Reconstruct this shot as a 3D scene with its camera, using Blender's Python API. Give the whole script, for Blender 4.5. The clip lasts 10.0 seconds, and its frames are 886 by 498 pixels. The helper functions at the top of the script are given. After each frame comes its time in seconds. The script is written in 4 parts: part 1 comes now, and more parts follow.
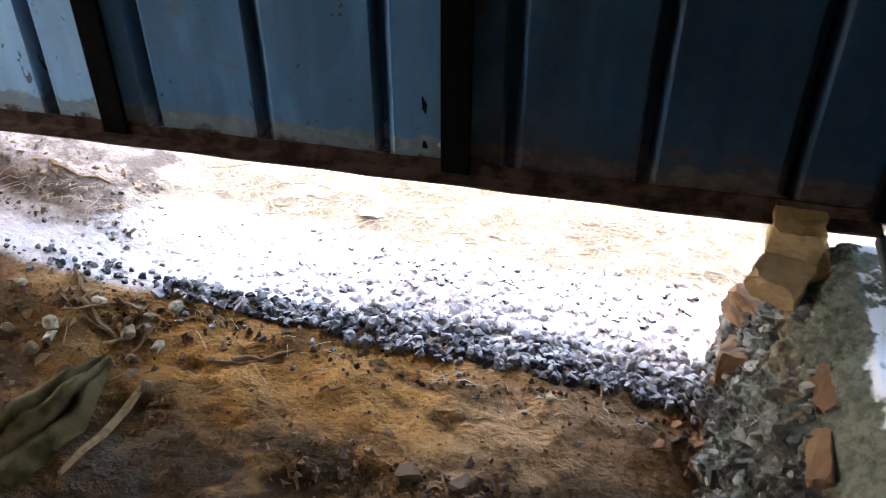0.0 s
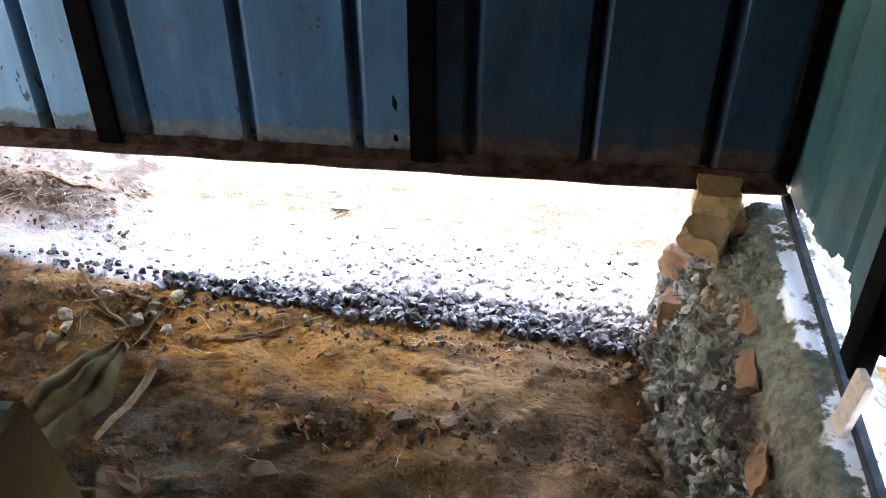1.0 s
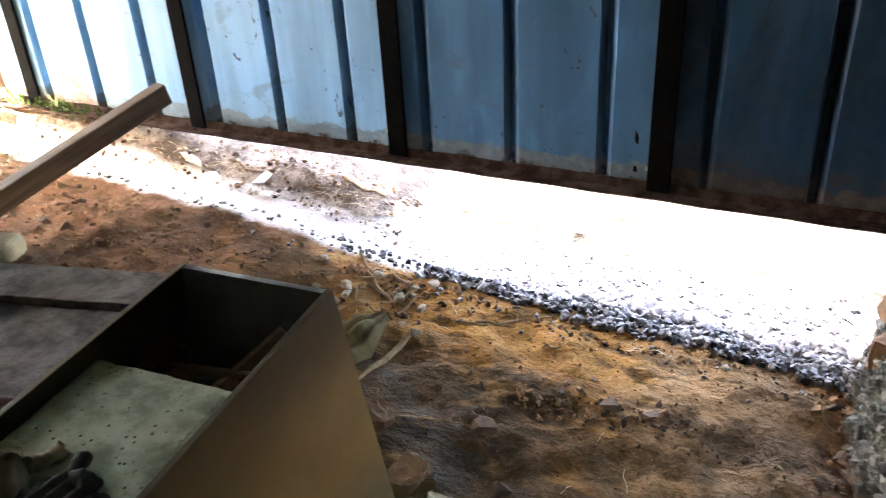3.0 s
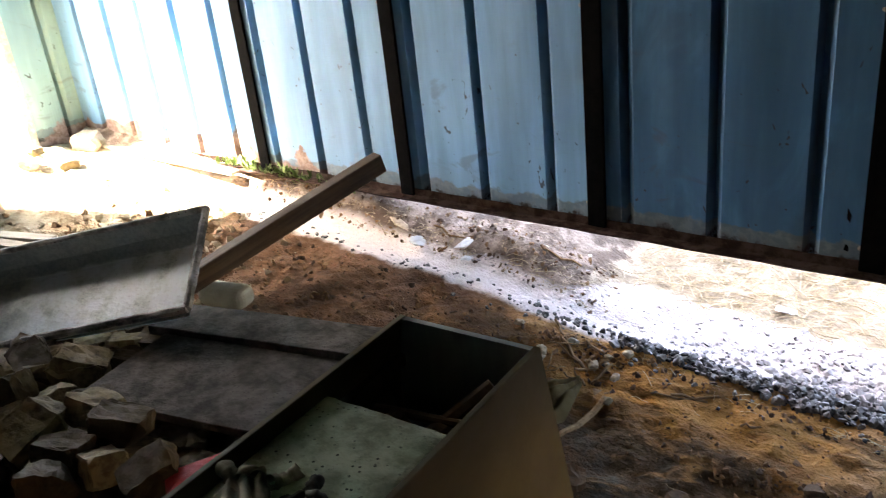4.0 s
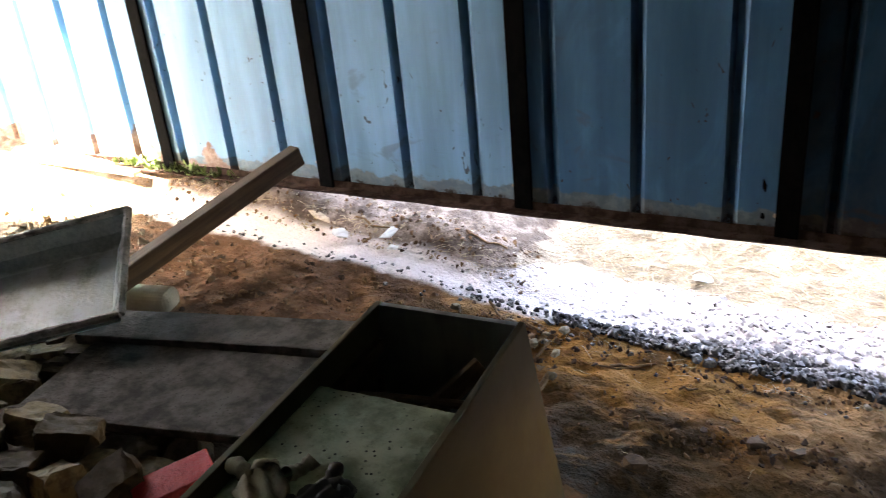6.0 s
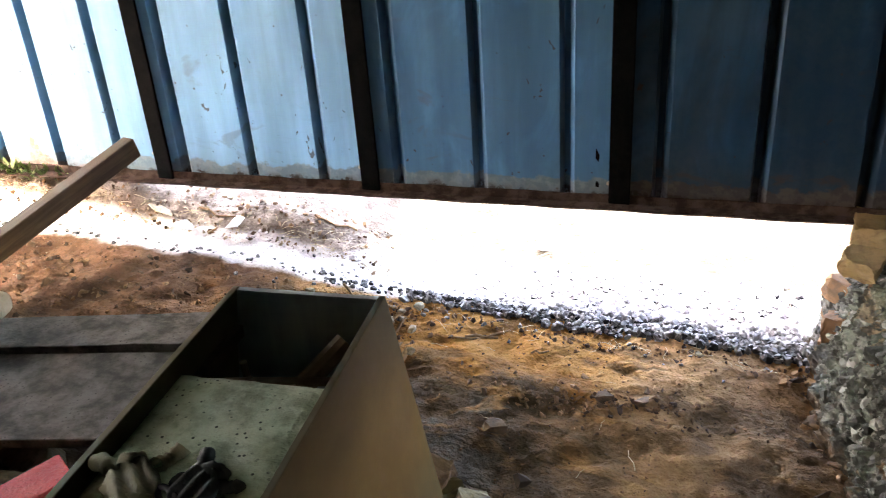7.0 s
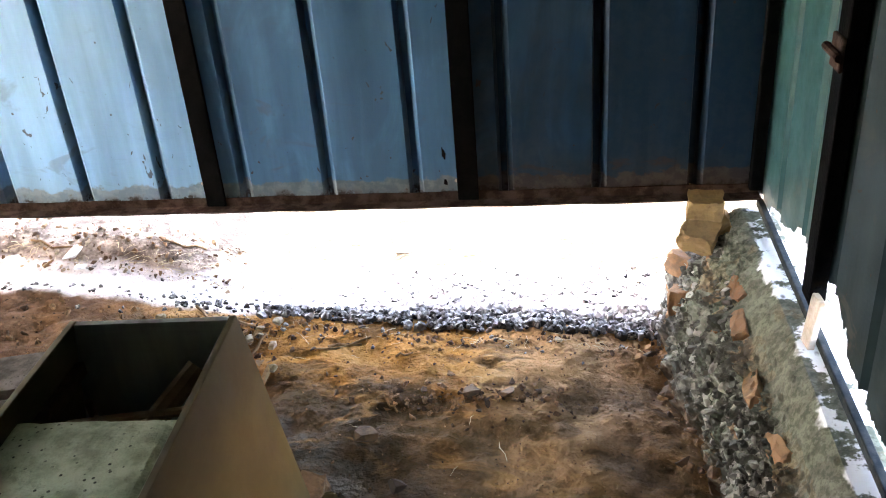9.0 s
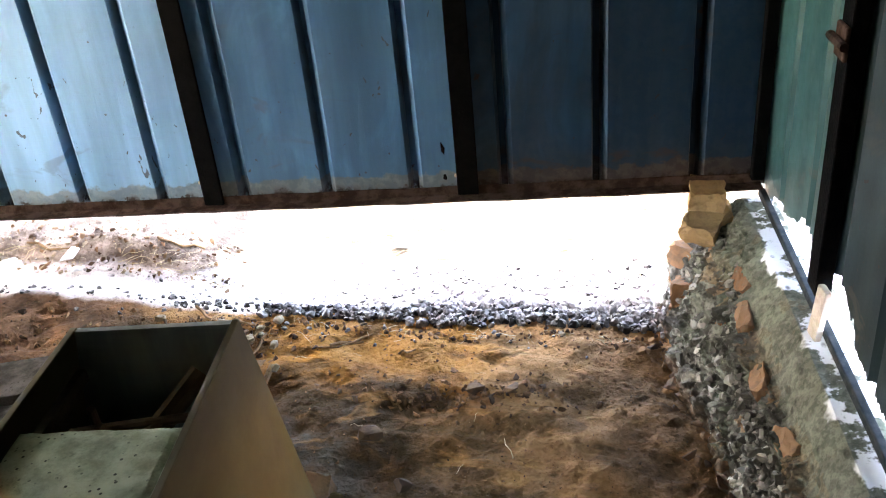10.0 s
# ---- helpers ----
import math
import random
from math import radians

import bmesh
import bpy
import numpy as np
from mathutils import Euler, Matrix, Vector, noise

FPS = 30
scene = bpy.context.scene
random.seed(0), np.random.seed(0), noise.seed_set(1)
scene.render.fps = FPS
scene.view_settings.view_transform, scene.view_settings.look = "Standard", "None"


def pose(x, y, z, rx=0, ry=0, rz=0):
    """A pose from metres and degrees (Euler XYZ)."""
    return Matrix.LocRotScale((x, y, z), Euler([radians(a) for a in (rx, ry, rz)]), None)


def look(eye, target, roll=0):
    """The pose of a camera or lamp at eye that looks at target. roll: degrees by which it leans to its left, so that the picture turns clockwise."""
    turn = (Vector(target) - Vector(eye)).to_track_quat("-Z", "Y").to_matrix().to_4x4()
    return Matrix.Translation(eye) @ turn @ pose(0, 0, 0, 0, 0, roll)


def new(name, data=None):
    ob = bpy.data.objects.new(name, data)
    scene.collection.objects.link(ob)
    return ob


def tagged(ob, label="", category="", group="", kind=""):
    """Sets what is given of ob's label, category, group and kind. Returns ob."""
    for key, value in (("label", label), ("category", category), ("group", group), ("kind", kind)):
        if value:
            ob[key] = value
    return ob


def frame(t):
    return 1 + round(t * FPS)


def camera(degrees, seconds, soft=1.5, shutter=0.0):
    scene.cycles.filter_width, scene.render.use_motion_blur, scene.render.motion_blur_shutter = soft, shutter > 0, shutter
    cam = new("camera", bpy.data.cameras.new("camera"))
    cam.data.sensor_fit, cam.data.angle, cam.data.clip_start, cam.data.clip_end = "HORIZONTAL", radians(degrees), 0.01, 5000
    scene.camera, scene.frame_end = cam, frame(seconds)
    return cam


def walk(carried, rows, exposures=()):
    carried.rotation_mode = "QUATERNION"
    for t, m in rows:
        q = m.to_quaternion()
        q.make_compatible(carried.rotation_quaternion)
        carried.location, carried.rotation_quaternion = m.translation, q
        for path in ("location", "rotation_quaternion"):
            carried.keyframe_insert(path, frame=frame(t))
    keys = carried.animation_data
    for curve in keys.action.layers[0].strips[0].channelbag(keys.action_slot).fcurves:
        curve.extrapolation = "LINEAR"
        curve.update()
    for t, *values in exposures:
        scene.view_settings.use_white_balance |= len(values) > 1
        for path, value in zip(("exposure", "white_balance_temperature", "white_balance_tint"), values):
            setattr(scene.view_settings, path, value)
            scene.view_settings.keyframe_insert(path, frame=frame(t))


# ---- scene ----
cam = camera(54.7, 10.0, soft=1.0, shutter=0.25)
PATH = [
    (0, (0.464, -1.391, 1.139), (0.062, 0.161, -0.057), 0.0),
    (0.5, (0.444, -1.53, 1.17), (0.189, 0.073, 0.002), -1.2),
    (1, (0.432, -1.638, 1.209), (0.178, -0.031, 0.046), -0.0),
    (1.5, (0.45, -1.704, 1.194), (0.342, -0.12, -0.022), 0.4),
    (2, (0.472, -1.751, 1.187), (0.228, -0.212, -0.068), -2.1),
    (2.5, (0.518, -1.859, 1.212), (-0.015, -0.281, 0.105), -1.6),
    (3, (0.55, -1.942, 1.236), (-0.266, -0.416, 0.234), -3.3),
    (3.2, (0.56, -1.971, 1.235), (-0.342, -0.472, 0.266), -4.4),
    (4.5, (0.549, -2.056, 1.285), (-0.727, -0.727, 0.507), -6.6),
    (5, (0.5, -2.097, 1.296), (-0.749, -0.754, 0.499), -6.0),
    (5.5, (0.457, -2.114, 1.282), (-0.697, -0.709, 0.448), -6.2),
    (6, (0.423, -2.143, 1.265), (-0.532, -0.611, 0.405), -5.7),
    (7.5, (0.416, -2.182, 1.257), (-0.084, -0.481, 0.333), -3.5),
    (8, (0.42, -2.173, 1.252), (0.021, -0.444, 0.329), -3.2),
    (8.5, (0.431, -2.168, 1.257), (0.084, -0.436, 0.32), -4.0),
    (9, (0.429, -2.158, 1.252), (0.119, -0.414, 0.323), -4.7),
    (9.5, (0.426, -2.152, 1.254), (0.146, -0.392, 0.347), -4.6),
    (10, (0.414, -2.139, 1.257), (0.113, -0.404, 0.308), -5.6),
]
TINT = 10
STOPS = ((0.0, 5.6), (0.5, 5.85), (1.0, 5.95), (1.5, 6.0), (2.0, 6.3), (2.5, 6.5), (3.2, 6.25), (4.5, 5.0), (5.5, 5.05), (6.2, 5.65), (7.5, 6.7), (8.3, 6.7), (9.0, 6.6), (10.0, 6.6))
walk(cam, [(t, look(eye, target, roll)) for t, eye, target, roll in PATH], [(t, e, 7050 if t < 3 else 7200 if t < 7 else 7450, TINT) for t, e in STOPS])

# ---- world and sun ----
SUN_EL, SUN_AZ = 48.0, (1.0, 0.58)          # height in degrees, way in which the light travels on the plan
world = bpy.data.worlds.new("world")
scene.world = world
world.use_nodes = True
wt = world.node_tree
sky = wt.nodes.new("ShaderNodeTexSky")
sky.sky_type, sky.sun_disc = "NISHITA", False
sky.sun_elevation = radians(SUN_EL)
sky.sun_rotation = math.atan2(-SUN_AZ[0], -SUN_AZ[1])
sky.air_density, sky.dust_density, sky.ozone_density = 0.55, 4.0, 0.3
wt.links.new(sky.outputs[0], wt.nodes["Background"].inputs[0])
wt.nodes["Background"].inputs[1].default_value = 0.10
sun = new("sun", bpy.data.lights.new("sun", "SUN"))
sun.data.energy, sun.data.angle, sun.data.color = 5.0, radians(1.0), (1.0, 0.94, 0.84)
flat = Vector((SUN_AZ[0], SUN_AZ[1], 0)).normalized()
sun.matrix_world = look((0, 0, 6), Vector((0, 0, 6)) + flat * math.cos(radians(SUN_EL)) + Vector((0, 0, -math.sin(radians(SUN_EL)))))


# ---- materials ----
class Mat:
    """A small builder of node materials in object-free world coordinates."""
    def __init__(self, name, rough=0.8, metal=0.0, spec=0.3):
        self.m = bpy.data.materials.new(name)
        self.m.use_nodes = True
        self.t = self.m.node_tree
        self.b = self.t.nodes["Principled BSDF"]
        self.b.inputs["Roughness"].default_value = rough
        self.b.inputs["Metallic"].default_value = metal
        self.b.inputs["Specular IOR Level"].default_value = spec
        self.geo = self.t.nodes.new("ShaderNodeNewGeometry")
        self.pos = self.geo.outputs["Position"]
        self.height = None

    def link(self, a, b):
        self.t.links.new(a, b)

    def local(self):
        self.pos = self.t.nodes.new("ShaderNodeTexCoord").outputs["Object"]
        return self

    def scaled(self, sx, sy, sz):
        n = self.t.nodes.new("ShaderNodeMapping")
        n.inputs["Scale"].default_value = (sx, sy, sz)
        self.link(self.pos, n.inputs[0])
        return n.outputs[0]

    def noise(self, scale, detail=4.0, rough=0.6, vec=None, dist=0.0):
        n = self.t.nodes.new("ShaderNodeTexNoise")
        n.inputs["Scale"].default_value, n.inputs["Detail"].default_value = scale, detail
        n.inputs["Roughness"].default_value, n.inputs["Distortion"].default_value = rough, dist
        self.link(vec or self.pos, n.inputs["Vector"])
        return n.outputs[0]

    def cells(self, scale, vec=None, feature="F1"):
        n = self.t.nodes.new("ShaderNodeTexVoronoi")
        n.feature = feature
        n.inputs["Scale"].default_value = scale
        self.link(vec or self.pos, n.inputs["Vector"])
        return n.outputs["Distance"]

    def axis(self, i):
        n = self.t.nodes.new("ShaderNodeSeparateXYZ")
        self.link(self.pos, n.inputs[0])
        return n.outputs[i]

    def math(self, op, a, b=0.0, c=0.0):
        n = self.t.nodes.new("ShaderNodeMath")
        n.operation = op
        for k, v in enumerate((a, b, c)):
            if isinstance(v, (int, float)):
                n.inputs[k].default_value = v
            else:
                self.link(v, n.inputs[k])
        return n.outputs[0]

    def step(self, v, lo, hi):
        n = self.t.nodes.new("ShaderNodeMapRange")
        n.interpolation_type = "SMOOTHSTEP"
        self.link(v, n.inputs[0])
        n.inputs[1].default_value, n.inputs[2].default_value = min(lo, hi), max(lo, hi)
        n.inputs[3].default_value, n.inputs[4].default_value = (0.0, 1.0) if lo < hi else (1.0, 0.0)
        return n.outputs[0]

    def mix(self, f, a, b):
        n = self.t.nodes.new("ShaderNodeMix")
        n.data_type = "RGBA"
        for k, v in ((0, f), (6, a), (7, b)):
            if isinstance(v, (int, float)):
                n.inputs[k].default_value = v
            elif isinstance(v, tuple):
                n.inputs[k].default_value = (*v, 1)
            else:
                self.link(v, n.inputs[k])
        return n.outputs[2]

    def random(self):
        return self.t.nodes.new("ShaderNodeObjectInfo").outputs["Random"]

    def island(self):
        return self.geo.outputs["Random Per Island"]

    def bump(self, h, strength=0.5, dist=0.01):
        n = self.t.nodes.new("ShaderNodeBump")
        n.inputs["Strength"].default_value, n.inputs["Distance"].default_value = strength, dist
        self.link(h, n.inputs["Height"])
        if self.height is not None:
            self.link(self.height, n.inputs["Normal"])
        self.height = n.outputs[0]
        self.link(self.height, self.b.inputs["Normal"])
        return self

    def rough(self, v):
        self.link(v, self.b.inputs["Roughness"])
        return self

    def done(self, colour):
        if isinstance(colour, tuple):
            self.b.inputs["Base Color"].default_value = (*colour, 1)
        else:
            self.link(colour, self.b.inputs["Base Color"])
        return self.m


def soil_material():
    k = Mat("soil", 0.95, spec=0.15)
    x, y = k.axis(0), k.axis(1)
    big, mid, fine = k.noise(3.2, 5, 0.6, dist=0.6), k.noise(14, 5, 0.65), k.noise(90, 3, 0.7)
    c = k.mix(k.step(big, 0.38, 0.62), (0.085, 0.046, 0.022), (0.30, 0.150, 0.052))
    c = k.mix(k.math("MULTIPLY", k.step(mid, 0.5, 0.72), 0.75), c, (0.055, 0.036, 0.022))
    scuff = k.noise(1.9, 4, 0.5, k.scaled(2.6, 5.2, 2.6), 0.9)
    # orange dusty soil in the middle, darker and greyer towards the box
    yw = k.math("ADD", y, k.math("MULTIPLY", k.math("SUBTRACT", big, 0.5), 0.35))
    dusty = k.math("MULTIPLY", k.step(yw, -0.56, -0.40), k.step(x, -0.75, -0.3))
    c = k.mix(k.math("MULTIPLY", dusty, 0.82), c, (0.42, 0.198, 0.050))
    tan = k.math("MULTIPLY", k.step(k.math("ADD", x, k.math("MULTIPLY", k.math("SUBTRACT", mid, 0.5), 0.2)), 0.12, 0.3), k.math("MULTIPLY", k.step(yw, -0.92, -0.72), k.step(x, 0.62, 0.5)))
    c = k.mix(k.math("MULTIPLY", tan, 0.8), c, (0.42, 0.245, 0.118))
    dark_soil = k.math("MULTIPLY", k.step(yw, -0.44, -0.58), k.step(k.math("ADD", x, k.math("MULTIPLY", y, 0.9)), -0.15, -0.55))
    c = k.mix(k.math("MULTIPLY", dark_soil, 0.62), c, (0.070, 0.042, 0.020))
    c = k.mix(k.math("MULTIPLY", k.step(scuff, 0.49, 0.38), 0.65), c, (0.070, 0.044, 0.018))
    c = k.mix(k.math("MULTIPLY", k.step(scuff, 0.54, 0.66), 0.55), c, (0.44, 0.235, 0.085))
    grey = k.math("MULTIPLY", k.step(k.noise(7, 4, 0.6), 0.46, 0.62), k.math("MULTIPLY", k.step(y, -0.50, -0.66), k.step(x, 0.05, -0.1)))
    c = k.mix(k.math("MULTIPLY", grey, 0.8), c, (0.085, 0.074, 0.060))
    # redder broken soil towards the far end, pale beige towards the doorway
    far = k.step(k.math("ADD", x, k.math("MULTIPLY", mid, 0.3)), -0.5, -0.9)
    red = k.mix(k.step(mid, 0.4, 0.62), (0.105, 0.052, 0.030), (0.22, 0.115, 0.065))
    c = k.mix(k.math("MULTIPLY", far, 0.8), c, red)
    door = k.step(k.math("ADD", x, k.math("MULTIPLY", big, 0.6)), -1.5, -2.1)
    pale = k.mix(k.step(mid, 0.42, 0.6), (0.30, 0.22, 0.14), (0.50, 0.41, 0.29))
    c = k.mix(door, c, pale)
    # earth under the rubble and tray, their shade coloured into the soil
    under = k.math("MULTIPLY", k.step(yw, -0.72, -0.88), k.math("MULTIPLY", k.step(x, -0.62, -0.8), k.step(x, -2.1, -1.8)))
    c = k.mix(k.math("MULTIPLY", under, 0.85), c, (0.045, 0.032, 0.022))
    # brown earth by the broken footing, coloured darker for the pit's shade
    pit_earth = k.math("MULTIPLY", k.step(k.math("ADD", x, k.math("MULTIPLY", mid, 0.2)), 0.42, 0.66), k.step(y, -0.12, -0.3))
    c = k.mix(k.math("MULTIPLY", pit_earth, 0.65), c, k.mix(k.step(mid, 0.4, 0.6), (0.050, 0.030, 0.019), (0.15, 0.090, 0.052)))
    # outside: dry straw-coloured earth
    out = k.step(k.math("ADD", y, k.math("MULTIPLY", k.math("SUBTRACT", mid, 0.5), 0.12)), -0.07, 0.0)
    c = k.mix(out, c, k.mix(k.step(mid, 0.4, 0.65), (0.36, 0.28, 0.19), (0.52, 0.43, 0.32)))
    strip = k.math("MULTIPLY", k.step(k.math("ADD", y, k.math("MULTIPLY", mid, 0.06)), -0.065, -0.035), k.step(k.math("ADD", x, k.math("MULTIPLY", mid, 0.3)), -0.46, -0.52))
    c = k.mix(k.math("MULTIPLY", strip, 0.9), c, k.mix(k.step(mid, 0.42, 0.6), (0.14, 0.102, 0.080), (0.34, 0.265, 0.215)))
    yard = k.step(x, -3.3, -3.6)
    c = k.mix(yard, c, k.mix(k.step(mid, 0.4, 0.6), (0.48, 0.43, 0.35), (0.60, 0.56, 0.48)))
    # spilled lime powder along the drain
    wob = k.math("MULTIPLY", k.math("SUBTRACT", k.noise(7, 5, 0.65), 0.5), 0.075)
    yy = k.math("ADD", y, wob)
    upto = k.math("ADD", yy, k.math("MULTIPLY", k.step(k.math("ADD", x, wob), -0.50, -0.72), 0.185))
    inner = k.math("SUBTRACT", yy, k.math("MULTIPLY", k.step(x, -0.55, -0.2), 0.06))
    lime = k.math("MULTIPLY", k.step(inner, -0.245, -0.205), k.step(upto, 0.135, 0.105))
    lime = k.math("MULTIPLY", lime, k.step(k.math("ADD", x, wob), -2.25, -1.9))
    c = k.mix(lime, c, k.mix(k.step(fine, 0.35, 0.7), (0.84, 0.75, 0.71), (0.76, 0.66, 0.62)))
    c = k.mix(k.math("MULTIPLY", k.math("MULTIPLY", k.step(fine, 0.55, 0.75), 0.4), k.math("SUBTRACT", 1.0, k.math("MULTIPLY", lime, 0.8))), c, (0.06, 0.045, 0.03))
    h = k.math("ADD", k.math("MULTIPLY", mid, 0.7), k.math("MULTIPLY", fine, 0.3))
    k.bump(h, 1.0, 0.035)
    k.bump(scuff, 0.8, 0.03)
    k.bump(k.noise(240, 2, 0.6), 0.35, 0.004)
    return k.done(c)


def sheet_material(name, tone, worn=0.28, low=0.0, shade_grime=0.0, dull=0.0):
    """Blue painted steel sheet with a peeled grey band, rust and scratches at its foot."""
    k = Mat(name, 0.42, spec=0.12 if shade_grime > 0.5 or dull else 0.25)
    x, z = k.axis(0), k.axis(2)
    streak, spots, fine = k.noise(3.0, 4, 0.6, k.scaled(3.0, 3.0, 0.35)), k.noise(26, 4, 0.65), k.noise(120, 3, 0.6)
    c = k.mix(k.step(streak, 0.35, 0.7), tone, tuple(min(1, v * 1.35 + 0.006) for v in tone))
    c = k.mix(k.math("MULTIPLY", k.step(k.noise(1.7, 3), 0.5, 0.7), 0.22), c, (0.13, 0.18, 0.22))
    # blotches darken the paint where the doorway's light falls off
    if shade_grime:
        shade_blotch = k.step(k.noise(2.4, 5, 0.6, k.scaled(2.4, 2.4, 1.0), 0.7), 0.34, 0.50)
        c = k.mix(k.math("MULTIPLY", shade_blotch, shade_grime), c, k.mix(k.step(spots, 0.4, 0.6), (0.008, 0.016, 0.026), (0.020, 0.026, 0.030)))
    # short curved scrapes, denser towards the foot, and brown mud smears
    many = k.math("ADD", k.noise(10, 3, 0.5, k.scaled(2.4, 2.4, 1.6), 1.8), k.math("MULTIPLY", k.step(z, 0.95, 0.3), 0.045))
    scratch = k.step(many, 0.735, 0.745)
    c = k.mix(k.math("MULTIPLY", scratch, 0.8), c, (0.035, 0.024, 0.020))
    mud = k.math("MULTIPLY", k.step(k.noise(3.1, 4, 0.65, k.scaled(1.2, 1.2, 2.6), 0.8), 0.60, 0.70), k.step(z, 1.0, 0.55))
    c = k.mix(k.math("MULTIPLY", mud, 0.6 if shade_grime > 0.5 else 0.32), c, (0.045, 0.032, 0.022) if shade_grime > 0.5 else (0.085, 0.062, 0.045))
    zz = k.math("ADD", z, k.math("MULTIPLY", k.math("SUBTRACT", k.noise(11, 4, 0.65), 0.5), 0.09))
    edge = k.math("ADD", zz, k.math("MULTIPLY", x, -low))
    band = k.step(edge, worn + 0.040, worn + 0.030)
    c = k.mix(k.math("MULTIPLY", band, 0.75), c, k.mix(k.step(spots, 0.42, 0.6), *(((0.045, 0.034, 0.026), (0.075, 0.062, 0.05)) if shade_grime > 0.5 else ((0.10, 0.125, 0.125), (0.165, 0.195, 0.190)))))
    chip = k.math("MULTIPLY", k.step(edge, worn + 0.02, worn - 0.03), k.step(spots, 0.50, 0.56))
    c = k.mix(chip, c, (0.035, 0.023, 0.017))
    crumb = k.math("MULTIPLY", k.step(edge, worn + 0.002, worn - 0.012), k.step(k.noise(48, 3, 0.6), 0.44, 0.52))
    c = k.mix(k.math("MULTIPLY", crumb, 0.9), c, (0.022, 0.016, 0.013))
    rot = k.math("MULTIPLY", k.step(k.math("ADD", zz, k.math("MULTIPLY", k.noise(5.5, 4, 0.6), -0.42)), 0.095, 0.08), k.step(x, -1.5, -1.8))
    c = k.mix(rot, c, k.mix(k.step(spots, 0.4, 0.6), (0.15, 0.100, 0.082), (0.27, 0.21, 0.185)))
    speck = k.step(k.cells(23), 0.10, 0.07)
    c = k.mix(k.math("MULTIPLY", k.math("MULTIPLY", speck, k.step(spots, 0.5, 0.6)), 0.8), c, (0.05, 0.03, 0.02))
    k.rough(k.math("ADD", 0.36 + dull, k.math("MULTIPLY", spots, 0.3)))
    k.bump(k.noise(2.6, 2, 0.5), 0.25, 0.03)
    k.bump(fine, 0.12, 0.003)
    return k.done(c)


def rust_material(name, a, b, rough=0.85):
    k = Mat(name, rough, spec=0.02)
    c = k.mix(k.step(k.noise(22, 5, 0.65), 0.38, 0.62), a, b)
    k.bump(k.noise(130, 3, 0.65), 0.5, 0.003)
    return k.done(c)


def stone_material(name, tones, dust=0.0, per_object=False, scale=60, rough=0.85):
    k = Mat(name, rough, spec=0.25)
    r = k.random() if per_object else k.island()
    c = k.mix(k.step(r, 0.15, 0.85), tones[0], tones[1])
    c = k.mix(k.math("MULTIPLY", k.step(k.noise(scale, 4, 0.65), 0.45, 0.65), 0.6), c, tones[2])
    if dust:
        n = k.t.nodes.new("ShaderNodeSeparateXYZ")
        k.link(k.geo.outputs["Normal"], n.inputs[0])
        up = k.math("MULTIPLY", k.step(n.outputs[2], 0.35, 0.9), k.step(k.noise(scale * 0.7, 3), 0.4, 0.6))
        c = k.mix(k.math("MULTIPLY", up, dust), c, (0.62, 0.58, 0.56))
        if "gravel" in name:
            yn = k.math("ADD", k.axis(1), k.math("MULTIPLY", k.math("SUBTRACT", k.noise(9, 3), 0.5), 0.16))
            side = k.t.nodes.new("ShaderNodeSeparateXYZ")
            k.link(k.geo.outputs["True Normal"], side.inputs[0])
            heavy = k.math("MULTIPLY", k.step(yn, -0.15, -0.05), k.step(k.math("ADD", k.noise(34, 3), k.math("MULTIPLY", side.outputs[2], 0.25)), 0.42, 0.58))
            c = k.mix(k.math("MULTIPLY", heavy, 0.9), c, (0.78, 0.71, 0.68))
    k.bump(k.noise(scale * 3, 4, 0.65), 0.5, 0.004)
    return k.done(c)


def wood_material(name, a, b, grain=(2, 40, 40), rough=0.75, stain=(0.1, 0.08, 0.06)):
    k = Mat(name, rough, spec=0.25).local()
    g = k.noise(1.6, 6, 0.65, k.scaled(*grain), 0.4)
    c = k.mix(k.step(g, 0.3, 0.7), a, b)
    c = k.mix(k.math("MULTIPLY", k.step(k.noise(6, 4, 0.6), 0.52, 0.7), 0.5), c, stain)
    k.bump(g, 0.35, 0.003)
    return k.done(c)


def cement_material(name, a, b, dark=(0.06, 0.06, 0.055), rough=0.85, pits=0.5, spec=0.3):
    k = Mat(name, rough, spec=spec).local()
    mid, fine = k.noise(12, 5, 0.65), k.noise(85, 4, 0.65)
    c = k.mix(k.step(mid, 0.36, 0.64), a, b)
    pit = k.math("MULTIPLY", k.step(k.cells(85), 0.24, 0.14), k.step(mid, 0.46, 0.58))
    c = k.mix(k.math("MULTIPLY", pit, pits), c, dark)
    c = k.mix(k.math("MULTIPLY", k.step(fine, 0.55, 0.72), 0.3), c, dark)
    if "tray" in name:                                   # light put into the colour: walls and left end darkened, floor paled
        wall = k.math("MAXIMUM", k.step(k.math("ADD", k.axis(2), k.math("MULTIPLY", mid, 0.03)), -0.062, -0.050), k.step(k.math("ADD", k.axis(0), k.math("MULTIPLY", mid, 0.16)), 0.36, 0.22))
        c = k.mix(k.math("MULTIPLY", wall, 0.75), c, k.mix(k.step(fine, 0.4, 0.6), (0.070, 0.095, 0.085), (0.150, 0.185, 0.168)))
    k.bump(k.cells(60), 0.12 if "tray" in name else 0.4, 0.004)
    k.bump(fine, 0.35 if "tray" in name else 0.7, 0.005)
    return k.done(c)


